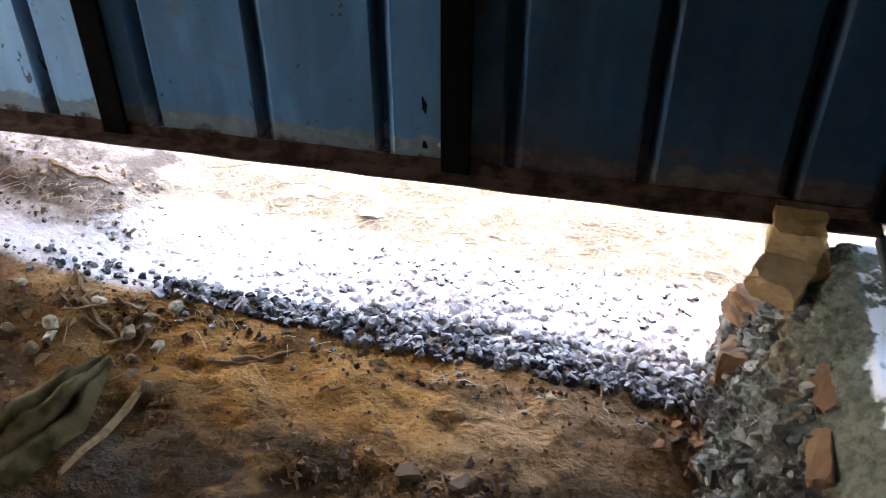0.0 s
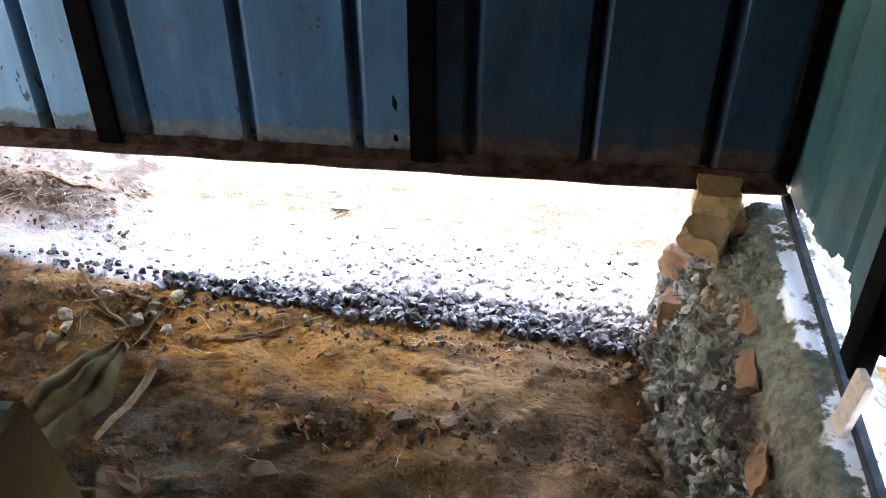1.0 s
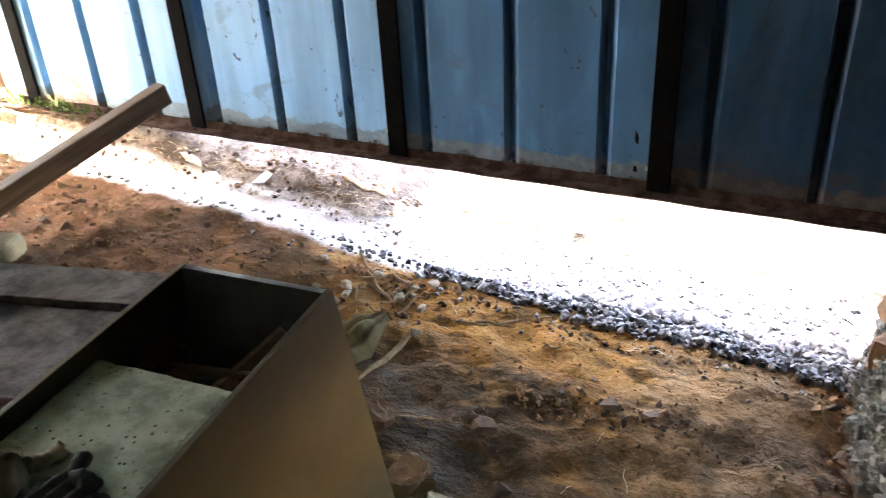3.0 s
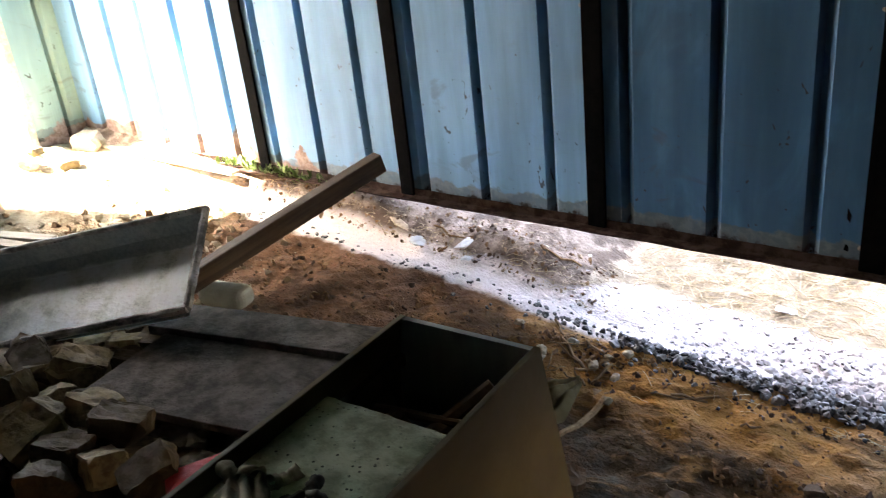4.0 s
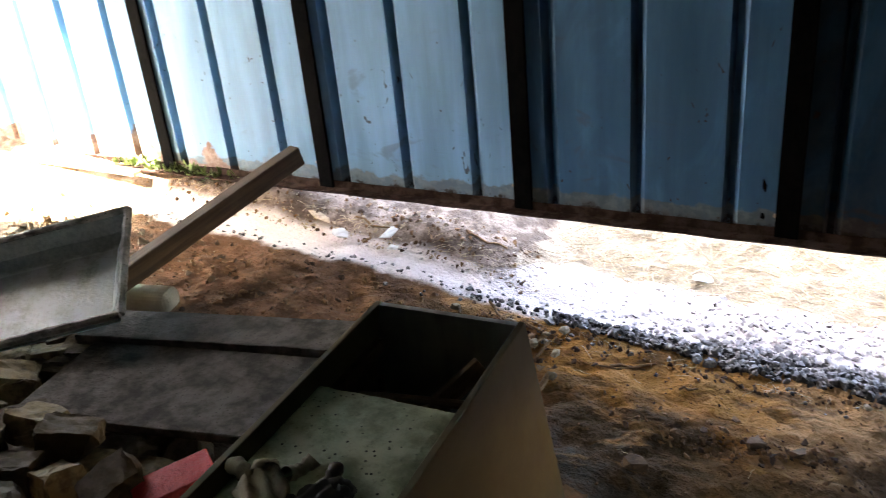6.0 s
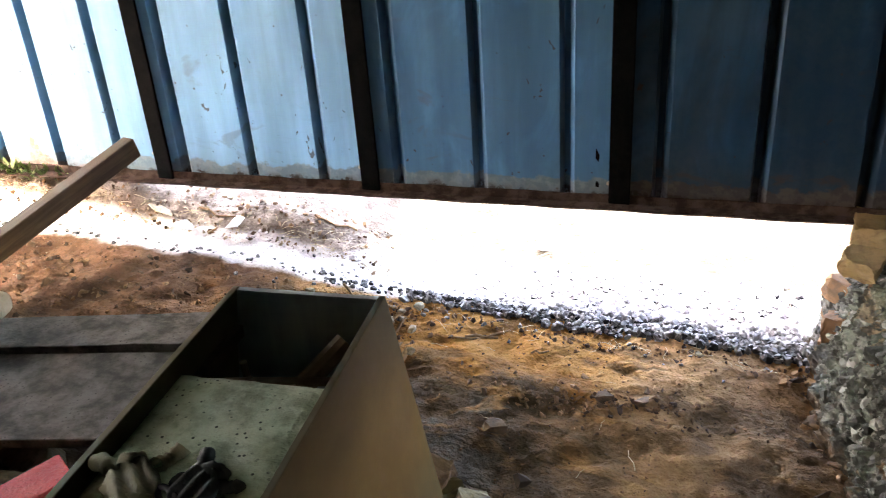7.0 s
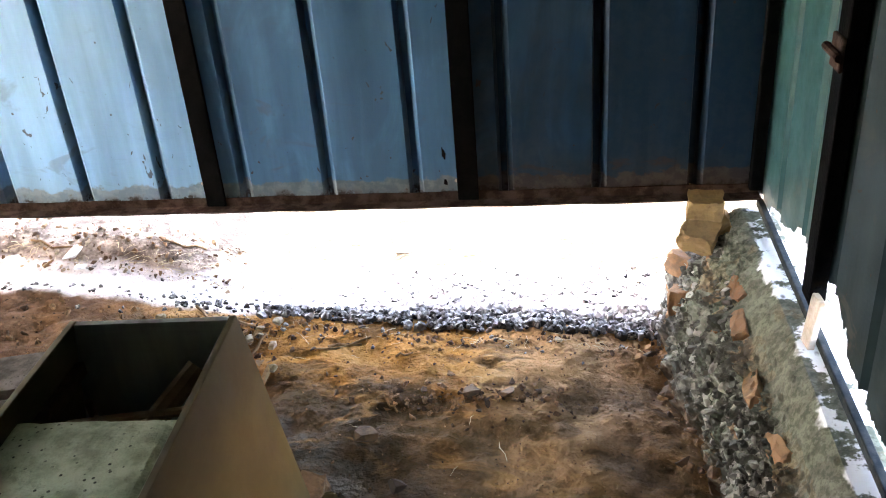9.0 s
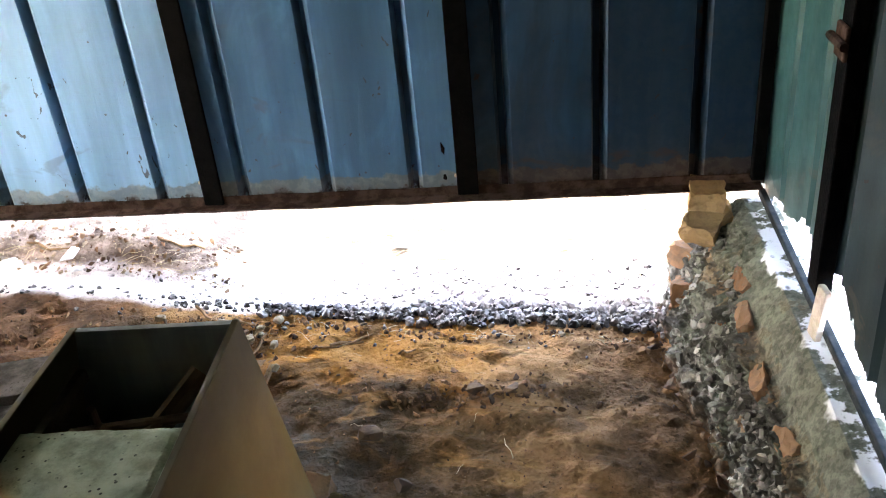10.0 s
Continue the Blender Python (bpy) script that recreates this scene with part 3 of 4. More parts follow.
    for z, h in ((0.40, 0.035), (0.315, 0.02)):
        bm = hull([(0.070 + rng.uniform(-0.006, 0.006), -0.003 - 0.006 * rng.random(), z + h * (k / 4 - 0.5)) for k in range(5) for _ in (0, 1)])
        part("torn_lip", bm, BLACK, wall, "torn sheet edge")


def wall_right():
    wall = thing("wall_right", "dull teal sheet wall, lower edge rusted ragged above a gap", "wall", kind="structure")
    edges = (-3.4, -2.68, -1.95, -1.24, -0.605, 0.03)
    turn = Matrix.Translation((0.912, 0, 0)) @ Matrix.Rotation(radians(-90), 4, "Z") @ Matrix.Scale(-1, 4, (1, 0, 0))
    for n, (a, b) in enumerate(zip(edges, edges[1:])):
        def foot(u):
            line = float(np.interp(u, (-3.4, -1.0, -0.87, -0.80, -0.69, -0.60, -0.57, -0.53, -0.46, -0.30, -0.14, 0.03),
                                   (0.295, 0.292, 0.290, 0.305, 0.370, 0.36, 0.30, 0.30, 0.352, 0.312, 0.272, 0.245)))
            return line + 0.022 * float(fbm(u, 0.3, 12, 71, 4)) + 0.020 * float(ease(fbm(u, 0.9, 22, 75, 2), 0.10, 0.2))
        bm = sheet(a, b, 2.3, foot, [r for r in (-0.19 - 0.235 * k for k in range(14)) if a + 0.03 < r < b - 0.03], 40 + n, 0.0051, 0.005)
        bmesh.ops.transform(bm, matrix=turn, verts=bm.verts)
        bmesh.ops.reverse_faces(bm, faces=bm.faces)
        part("sheet", bm, TEAL if b > 0 else SHADED_TEAL, wall, "" if b > 0 else "teal sheet coloured darker for shade")
    for y in (-0.612, -1.345, -2.075):
        part("post", block(0.878, 0.909, y - 0.030, y + 0.030, 0.318, 2.3, 0.002), BLACK, wall, "black painted steel post")
    hinge = part("bolt_plate", block(0.870, 0.878, -0.642, -0.582, 0.785, 0.845, 0.002), RUST, wall, "rusty bolt plate")
    part("bolt", tube([(0.864, -0.662, 0.817), (0.864, -0.572, 0.817)], 0.008, 8), RUST, hinge)
    part("base_rail", block(0.892, 0.908, -2.4, -0.03, 0.250, 0.270, 0.002), DULL, wall, "dull dark steel base rail")


def wall_left():
    wall = thing("wall_left", "pale green dirty sheet return beside an open doorway", "wall", kind="structure")
    turn = Matrix.Translation((-3.45, 0, 0)) @ Matrix.Rotation(radians(90), 4, "Z")
    # second sheet, lintel and second jamb are unseen, set to narrow the doorway's light
    for a, b, s in ((-0.25, 0.035, 60), (-3.4, -1.19, 61)):
        bm = sheet(a, b, 2.3, lambda u: 0.17, [r for r in (a + 0.17 + 0.24 * k for k in range(12)) if r < b - 0.05], s, 0.008)
        bmesh.ops.transform(bm, matrix=turn, verts=bm.verts)
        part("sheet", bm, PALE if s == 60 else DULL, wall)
    part("lintel", block(-3.49, -3.44, -1.21, -0.24, 1.95, 2.3, 0.003), PALE, wall)
    for y in (-0.275, -1.165):
        part("jamb", block(-3.49, -3.43, y - 0.02, y + 0.02, 0.1, 1.95, 0.003), PALEWOOD, wall, "weathered wooden door jamb")


def wall_front():
    wall = thing("wall_front", "dark sheet wall, out of view", "wall", kind="structure")
    # unseen wall added to close the shed, dark to bounce little light
    bm = sheet(-3.45, 0.912, 2.3, lambda u: -0.05, [PITCH * k for k in range(-14, 4)], 80)
    bmesh.ops.transform(bm, matrix=Matrix.Translation((0, -3.4, 0)), verts=bm.verts)
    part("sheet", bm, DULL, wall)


def roof():
    # roof out of view, very dark so that little light bounces down
    solid("ceiling", block(-3.6, 1.05, -3.5, 0.12, 2.3, 2.33), ROOFM, "dark sheet roof, out of view", "roof", kind="structure")


wall_back()
wall_right()
wall_left()
wall_front()
roof()


# ---- broken footing under the side wall ----
def footing():
    wall = thing("broken_footing", "broken brick and lime mortar footing with white mortar on top", "masonry", kind="structure")
    ny, ns = 760, 110
    prof = ((0.660, -0.09), (0.676, -0.01), (0.722, 0.084), (0.797, 0.172), (0.860, 0.240), (0.93, 0.246), (0.995, 0.246), (1.0, -0.09))
    lens = np.cumsum([0] + [math.dist(a, b) for a, b in zip(prof, prof[1:])])
    s = np.concatenate([np.linspace(0, lens[5], ns - 3), lens[5] + (lens[-1] - lens[5]) * np.array([0.3, 0.6, 1.0])])
    px, pz = np.interp(s, lens, [p[0] for p in prof]), np.interp(s, lens, [p[1] for p in prof])
    ys = np.linspace(-2.5, -0.03, ny)
    Y, S = np.meshgrid(ys, s, indexing="ij")
    X, Z = np.broadcast_to(px, Y.shape).copy(), np.broadcast_to(pz, Y.shape).copy()
    low = ease(Y, -0.26, -0.03)                       # steps down at the broken end
    top = ease(Z, 0.056, 0.246)
    Z = Z - low * top * 0.075 * ease(0.83 - X, 0.0, 0.06)
    X = X + 0.07 * ease(-Y, 0.35, 0.75) * (1 - top)
    lump = 0.05 * fbm(Y, S, 7, 101, 3) + 0.055 * np.abs(fbm(Y, S, 17, 111, 2)) + 0.030 * np.abs(fbm(Y, S, 42, 121, 2)) + 0.020 * np.abs(fbm(Y, S, 95, 141, 2))
    face = ease(S, 0.0, 0.02) * (1 - ease(S, lens[4] - 0.03, lens[4] + 0.02))
    lump = lump * (1 - 0.86 * ease(Z, 0.125, 0.165) * ease(-Y, 0.20, 0.45)) * (1 + 0.35 * (1 - ease(Z, 0.116, 0.186)))
    X, Z = X - lump * face * 0.85, Z + lump * face * 0.5 + (1 - face) * 0.008 * fbm(Y, S, 14, 131, 3)
    co = np.stack([X, Y, Z], -1).reshape(-1, 3)
    a = (np.arange(ny - 1)[:, None] * ns + np.arange(ns - 1)[None]).reshape(-1)
    me = bpy.data.meshes.new("core")
    faces = np.stack([a, a + ns, a + ns + 1, a + 1], -1).tolist() + [[(ny - 1) * ns + k for k in range(ns)], [k for k in range(ns)][::-1]]
    me.from_pydata(co.tolist(), [], faces)
    part("core", me, MORTAR, wall, "crumbling lime mortar core")
    rng = random.Random(12)
    lumps = [mesh_of(roughened(chunk(rng, 0.022, 0.019, 0.015, 14), rng, 0.010, 2), "stone") for _ in range(9)]
    bricks = [mesh_of(half_brick(rng, 0.085, 0.06, 0.045), "brick") for _ in range(5)]
    for me in lumps:
        me.materials.append(MLUMP)
    for me in bricks:
        me.materials.append(BLUMP)
    for n in range(230):
        y = -0.10 - 1.25 * rng.random() ** 1.25
        k = rng.uniform(0.03, 0.70 - 0.15 * float(ease(-y, 0.3, 0.6)))
        sx = np.interp(k * lens[4], lens, [p[0] for p in prof]) + 0.07 * float(ease(-y, 0.35, 0.75)) * (1 - k)
        sz = np.interp(k * lens[4], lens, [p[1] for p in prof])
        is_brick = rng.random() < 0.03
        ob = part("brick" if is_brick else "stone", rng.choice(bricks if is_brick else lumps), None, wall)
        f = rng.uniform(0.25, 0.62) * (0.85 if is_brick else 1)
        ob.matrix_world = Matrix.Translation((sx + 0.004, y, sz)) @ turned(rng) @ Matrix.Scale(f, 4)
    # crumbling surface: many small lumps of mortar standing out of the face
    crumbs = [mesh_of(roughened(chunk(rng, 0.013, 0.012, 0.010, 12), rng, 0.005, 1), "crumb") for _ in range(10)]
    rows = []
    for n in range(1700):
        y = -0.08 - 1.2 * rng.random() ** 1.2
        k = rng.uniform(0.02, 0.80 - 0.22 * float(ease(-y, 0.3, 0.6)))
        sx = np.interp(k * lens[4], lens, [p[0] for p in prof]) + 0.07 * float(ease(-y, 0.35, 0.75)) * (1 - k)
        sz = np.interp(k * lens[4], lens, [p[1] for p in prof])
        out = rng.uniform(-0.004, 0.012)
        rows.append((rng.randrange(10), Matrix.Translation((sx - out * 0.85, y, sz + out * 0.5)) @ turned(rng) @ Matrix.Scale(0.35 + 0.95 * rng.random() ** 2, 4)))
    scattered("mortar_crumbs", crumbs, rows, CRUMB, wall, "crumbling grey mortar lumps")
    # a broken course of old bricks showing through the mortar
    for n, (y, k, ln, tilt) in enumerate(((-0.17, 0.70, 0.12, 6), (-0.34, 0.78, 0.11, 4), (-0.46, 0.72, 0.13, -5), (-0.66, 0.64, 0.11, -8), (-0.86, 0.66, 0.09, 12))):
        sx = np.interp(k * lens[4], lens, [p[0] for p in prof]) + 0.07 * float(ease(-y, 0.35, 0.75)) * (1 - k)
        sz = np.interp(k * lens[4], lens, [p[1] for p in prof])
        ob = part("brick", half_brick(rng, ln, 0.058, 0.036), BLUMP, wall, "orange brick showing through the mortar")
        ob.matrix_world = pose(sx + 0.013, y, sz - 0.012, 48, 0, 90 + tilt)


footing()


def end_bricks():
    rng = random.Random(8)
    g = "bricks at the footing's broken end"
    rows = (
        ("ochre half brick on the broken footing under the wall", YELLOW_BRICK, 0.14, (0.764, -0.015, 0.256), (4, -3, 84)),
        ("ochre brick piece lying tilted on the footing", YELLOW_BRICK, 0.115, (0.752, -0.085, 0.200), (10, -16, 62)),
        ("pale brick fragment on the footing", YELLOW_BRICK, 0.07, (0.814, -0.055, 0.202), (10, -25, 10)),
        ("old brick built into the footing's end", BLUMP, 0.13, (0.710, -0.145, 0.019), (78, 14, 70)),
        ("old brick built into the footing's end", BLUMP, 0.14, (0.744, -0.040, 0.079), (9, 14, 50)),
        ("old brick built into the footing's end", BLUMP, 0.15, (0.744, 0.000, 0.004), (6, 10, 65)),
        ("old brick built into the footing's end", BLUMP, 0.12, (0.782, 0.020, 0.164), (4, 6, 78)))
    for label, mat, ln, at, rot in rows:
        solid("brick", half_brick(rng, ln, 0.092, 0.056), mat, label, "brick", pose(*at, *rot), g)
    solid("wood_offcut", block(-0.007, 0.007, -0.019, 0.019, 0, 0.112, 0.002), PALEWOOD, "short pale wood offcut standing on the ledge", "wood",
          pose(0.879, -0.669, 0.243, 2, 4, 8))


end_bricks()


# ---- gravel ----
def gravel():
    rng = random.Random(21)
    shapes = [mesh_of(chunk(rng, 0.0145, 0.012, 0.009, 19), "stone") for _ in range(14)]
    for me in shapes:
        me.materials.append(GRAVEL1)
    bed = thing("gravel_bed", "blue-grey crushed stone gravel dusted with lime", "gravel", kind="structure")

    def place(x, y, size, up):
        return Matrix.Translation((x, y, gz(x, y) + up)) @ turned(rng) @ Matrix.Scale(size, 4)
    for n in range(290):
        x = 0.64 - 1.10 * rng.random() ** 1.25
        y = -0.238 - 0.02 * float(ease(x, 0.2, 0.6)) + 0.025 * math.sin(9 * x) ** 2 + (0.07 + 0.09 * float(ease(x, -0.1, 0.35))) * rng.random()
        ob = part("stone", rng.choice(shapes), None, bed)
        ob.matrix_world = place(x, y, rng.uniform(0.6, 1.2), 0.003 + 0.009 * rng.random())
    rows = []
    for n in range(6400):
        x = rng.uniform(-0.75, 0.66)
        y = rng.uniform(-0.225, 0.13)
        if y < -0.12 and -0.02 < x < 0.64 and rng.random() < 0.45:
            continue
        keep = (1.0 if x > 0.0 else 0.6 if x > -0.4 else 0.2 if x > -0.6 else 0.10) * (1.0 if y < -0.16 else 0.5 if y < -0.07 else 0.33)
        if rng.random() < keep:
            near = float(ease(x, -0.35, 0.05))
            rows.append((rng.randrange(14), place(x, y, rng.uniform(0.40, 1.1) * (0.75 + 0.25 * near), (0.002 if y < -0.15 else -0.005) + 0.008 * rng.random() * near)))
    for n in range(130):                                # thinning out in patches along the drain's inner edge
        x = -0.4 - 1.7 * rng.random()
        y = rng.gauss(-0.200, 0.022)
        if fbm(x, 0.4, 5, 55, 2) > 0.04:
            rows.append((rng.randrange(14), place(x, y, rng.uniform(0.2, 0.75), -0.002)))
    for n in range(70):                                # outer edge, along the rubble strip
        x = -0.3 - 0.9 * rng.random()
        y = rng.gauss(-0.085, 0.014) + 0.11 * float(ease(x, -0.7, -0.35))
        rows.append((rng.randrange(14), place(x, y, rng.uniform(0.25, 0.7), -0.003)))
    for n in range(30):                                # strays on the earth
        x, y = rng.uniform(-0.95, 0.62), -0.25 - abs(rng.gauss(0, 0.05))
        rows.append((rng.randrange(14), place(x, y, rng.uniform(0.25, 0.75), 0.001)))
    scattered("gravel", shapes, rows, GRAVEL, bed)


gravel()


# ---- loose earth, chips, straw ----
def litter():
    rng = random.Random(33)
    lumps = [mesh_of(chunk(rng, 0.012, 0.010, 0.007, 10), "clod") for _ in range(10)]
    rows = []

    def drop(x, y, s, up=0.0):
        rows.append((rng.randrange(10), Matrix.Translation((x, y, gz(x, y) + up)) @ turned(rng) @ Matrix.Scale(s, 4)))
    for n in range(1500):
        drop(rng.uniform(-0.45, 0.72), rng.uniform(-1.2, -0.24), 0.12 + 0.42 * rng.random() ** 4)
    for n in range(260):
        drop(rng.gauss(0.16, 0.16), rng.gauss(-0.53, 0.03), 0.3 + 0.9 * rng.random() ** 2)
    for n in range(130):
        y = -0.25 - 0.9 * rng.random()
        drop(rng.gauss(0.655 + 0.07 * float(ease(-y, 0.35, 0.75)), 0.035), y, 0.5 + 1.6 * rng.random() ** 2)
    for n in range(1300):
        drop(rng.uniform(-2.1, -0.55), rng.uniform(-0.8, -0.26), 0.25 + 1.1 * rng.random() ** 4)
    for n in range(620):
        drop(rng.uniform(-2.2, -0.58), rng.uniform(-0.095, 0.10), 0.2 + 0.9 * rng.random() ** 3)
    for n in range(320):
        drop(rng.uniform(-0.55, 0.66), rng.gauss(-0.275, 0.022), 0.2 + 0.75 * rng.random() ** 2)
    for n in range(90):
        drop(rng.gauss(-0.48, 0.12), rng.gauss(-0.34, 0.05), 0.3 + 1.0 * rng.random() ** 2)
    scattered("soil_clods", lumps, rows, CLOD, label="crumbled brown soil clods on the floor")
    rows = []
    for n in range(220):
        drop(rng.uniform(-3.35, -1.6), rng.uniform(-1.1, -0.05), 0.2 + 1.2 * rng.random() ** 4)
    for n in range(2000):
        drop(rng.gauss(-2.02, 0.17), rng.gauss(-0.68, 0.15), 0.3 + 1.9 * rng.random() ** 3)
    for n in range(330):
        drop(rng.uniform(-2.0, -0.55), rng.uniform(-0.10, 0.10), 0.2 + 0.8 * rng.random() ** 2.5)
    scattered("rubble_chips", lumps, rows, CHIP, label="pale brick and mortar chips strewn on the floor")
    # straw outside the gap, and a few stalks inside
    blade = [mesh_of(tube([(-0.05, 0, 0), (-0.015, 0.006 * k, 0.004), (0.02, -0.004 * k, 0.006), (0.05, 0.004, 0)], 0.0013, 3), "stalk") for k in (-1, 0, 1, 2)]
    rows = []
    for n in range(1100):
        x, y = rng.uniform(-0.6, 0.85), 0.10 + 0.5 * rng.random()
        rows.append((rng.randrange(4), Matrix.Translation((x, y, gz(x, y) + 0.006 * rng.random())) @ pose(0, 0, 0, rng.uniform(-20, 20), rng.uniform(-14, 14), rng.uniform(0, 360)) @ Matrix.Scale(rng.uniform(0.5, 1.3), 4)))
    for n in range(12):
        x, y = rng.uniform(-0.45, 0.4), rng.uniform(-0.8, -0.25)
        rows.append((rng.randrange(4), Matrix.Translation((x, y, gz(x, y) + 0.004)) @ pose(0, 0, 0, 0, rng.uniform(-18, 18), rng.uniform(0, 360)) @ Matrix.Scale(rng.uniform(0.25, 0.7), 4)))
    for n in range(60):
        x, y = rng.uniform(-0.5, 0.6), rng.gauss(-0.285, 0.022)
        rows.append((rng.randrange(4), Matrix.Translation((x, y, gz(x, y) + 0.006)) @ pose(0, 0, 0, 0, rng.uniform(-40, 40), rng.uniform(0, 360)) @ Matrix.Scale(rng.uniform(0.2, 0.5), 4)))
    for n in range(160):
        x, y = rng.uniform(-2.2, -0.6), rng.uniform(-0.09, 0.0)
        rows.append((rng.randrange(4), Matrix.Translation((x, y, gz(x, y) + 0.004)) @ pose(0, 0, 0, 0, rng.uniform(-10, 10), rng.uniform(0, 360)) @ Matrix.Scale(rng.uniform(0.3, 0.8), 4)))
    scattered("straw", blade, rows, STRAW, label="dry straw stalks lying on the ground")
    # weeds at the wall's foot
    leaves = []
    for k in range(5):
        bm = bmesh.new()
        pts = [(0, 0, 0), (0.005, 0.006, 0.03), (0.008, 0.015, 0.06), (0.0, 0.028, 0.085)]
        vs = [(bm.verts.new((p[0] - 0.014 * w, p[1] * (1 + 0.2 * k), p[2])), bm.verts.new((p[0] + 0.014 * w, p[1] * (1 + 0.2 * k), p[2] + 0.002))) for p, w in zip(pts, (0.3, 1, 1.1, 0.1))]
        for a, b in zip(vs, vs[1:]):
            bm.faces.new((a[0], a[1], b[1], b[0]))
        leaves.append(mesh_of(bm, "leaf"))
    rows = []
    for n in range(210):
        x = rng.choice((rng.gauss(-2.24, 0.08), rng.gauss(-1.95, 0.12)))
        y = rng.uniform(-0.035, -0.008)
        rows.append((rng.randrange(5), Matrix.Translation((x, y, gz(x, y) + 0.012 + 0.02 * rng.random())) @ pose(0, 0, 0, rng.uniform(-45, 45), rng.uniform(-35, 35), rng.uniform(0, 360)) @ Matrix.Scale(rng.uniform(0.15, 0.42), 4)))
    scattered("weeds", leaves, rows, LEAF, label="small green weeds growing at the wall's foot")


litter()


def sticks_and_pebbles():
    rng = random.Random(44)
    for x, y, r in ((-0.338, -0.457, 0.016), (-0.369, -0.360, 0.017), (-0.443, -0.342, 0.02), (-0.575, -0.386, 0.022), (-0.561, -0.412, 0.018), (-0.699, -0.306, 0.019),
                    (-0.427, -0.290, 0.017), (-0.417, -0.317, 0.011), (-0.530, -0.295, 0.018), (-0.581, -0.444, 0.02), (-0.653, -0.412, 0.016), (0.381, -0.285, 0.013), (-0.386, -0.253, 0.02)):
        solid("pebble", roughened(chunk(rng, r * 0.85, r * 0.7, r * 0.55, 26), rng, 0.002, 1), PEBBLE, "pale rounded pebble on the earth floor", "stone", pose(x, y, gz(x, y) + r * 0.45, rng.uniform(0, 40), 0, rng.uniform(0, 360)), "pale pebbles")
    for a, b, r in (((-0.561, -0.306), (-0.448, -0.370), 0.006), ((-0.347, -0.449), (-0.376, -0.672), 0.008), ((-0.221, -0.348), (-0.118, -0.295), 0.004), ((-0.407, -0.306), (-0.417, -0.412), 0.004),
                    ((-0.633, -0.221), (-0.530, -0.317), 0.004), ((0.007, -0.582), (-0.035, -0.539), 0.003), ((-0.138, -0.317), (-0.262, -0.370), 0.003), ((-0.035, -0.370), (0.007, -0.354), 0.003),
                    ((-0.694, 0.033), (-0.817, 0.012), 0.0035), ((-1.241, -0.009), (-1.093, -0.030), 0.0035)):
        m = [(a[0] + (b[0] - a[0]) * k / 4, a[1] + (b[1] - a[1]) * k / 4 + 0.006 * math.sin(k * 2.2)) for k in range(5)]
        bm = tube([(x, y, gz(x, y) + r * 0.9) for x, y in m], [r, r * 1.05, r, r * 0.9, r * 0.6], 6)
        solid("twig", bm, TWIG, "dry brown twig lying on the earth floor", "twig", None, "twigs")
    for n in range(11):
        x, y, a, ln = rng.gauss(-0.47, 0.07), rng.gauss(-0.37, 0.05), rng.uniform(0, 3.14), rng.uniform(0.04, 0.11)
        r = rng.uniform(0.0018, 0.004)
        m = [(x + (k / 4 - 0.5) * ln * math.cos(a), y + (k / 4 - 0.5) * ln * math.sin(a) + 0.003 * math.sin(k * 2.2 + n)) for k in range(5)]
        solid("twig", tube([(px, py, gz(px, py) + 0.006 + 0.004 * (n % 3)) for px, py in m], [r, r, r * 0.9, r * 0.8, r * 0.5], 6), TWIG, "thin dry twig lying beside the sacking", "twig", None, "twigs")
    for n in range(14):
        x, y, ln = rng.gauss(-0.45, 0.08), rng.gauss(-0.41, 0.06), rng.uniform(0.025, 0.055)
        bm = bmesh.new()
        rows = []
        for i in range(7):
            u = i / 6
            w = ln * 0.24 * math.sin(math.pi * min(1, 0.08 + 0.92 * u)) + 0.0006
            rows.append([bm.verts.new(((u - 0.5) * ln, w * t, 0.004 * math.sin(3 * u) + 0.35 * w * t * t)) for t in (-1, -0.4, 0.4, 1)])
        for r0, r1 in zip(rows, rows[1:]):
            for k in range(3):
                bm.faces.new((r0[k], r0[k + 1], r1[k + 1], r1[k]))
        bmesh.ops.solidify(bm, geom=list(bm.faces), thickness=0.0008)
        solid("dry_leaf", bm, TWIG, "curled dry brown leaf on the earth floor", "leaf", pose(x, y, gz(x, y) + 0.006, rng.uniform(-25, 25), rng.uniform(-20, 20), rng.uniform(0, 360)), "dry leaves", smooth=True)
    # bigger clods against the box and in the trodden ridge
    for x, y, r in ((0.038, -0.942, 0.03), (0.182, -0.523, 0.028), (0.265, -0.518, 0.022), (-0.045, -0.688, 0.03), (0.048, -0.825, 0.024), (0.658, -0.433, 0.035), (0.722, -0.730, 0.045), (0.615, -0.306, 0.022)):
        solid("clod", chunk(rng, r, r * 0.85, r * 0.5, 13), DARKCLOD, "hard lump of brown earth", "clod", pose(x, y, gz(x, y) + r * 0.3, rng.uniform(-15, 15), rng.uniform(-15, 15), rng.uniform(0, 360)), "earth lumps")
    for x, y, sx, sy in ((-1.083, -0.046, 0.05, 0.022), (-1.261, -0.078, 0.06, 0.03), (-1.043, -0.094, 0.03, 0.02), (-1.360, -0.052, 0.07, 0.02), (-0.118, 0.182, 0.03, 0.03)):
        bm = chunk(rng, sx, sy, 0.005, 14)
        solid("scrap", bm, WHITE if sx < 0.065 else CHIP, "flat pale scrap of board on the ground", "debris", pose(x, y, gz(x, y) + 0.012, rng.uniform(-8, 8), rng.uniform(-12, 12), rng.uniform(0, 180)), "scraps")


sticks_and_pebbles()


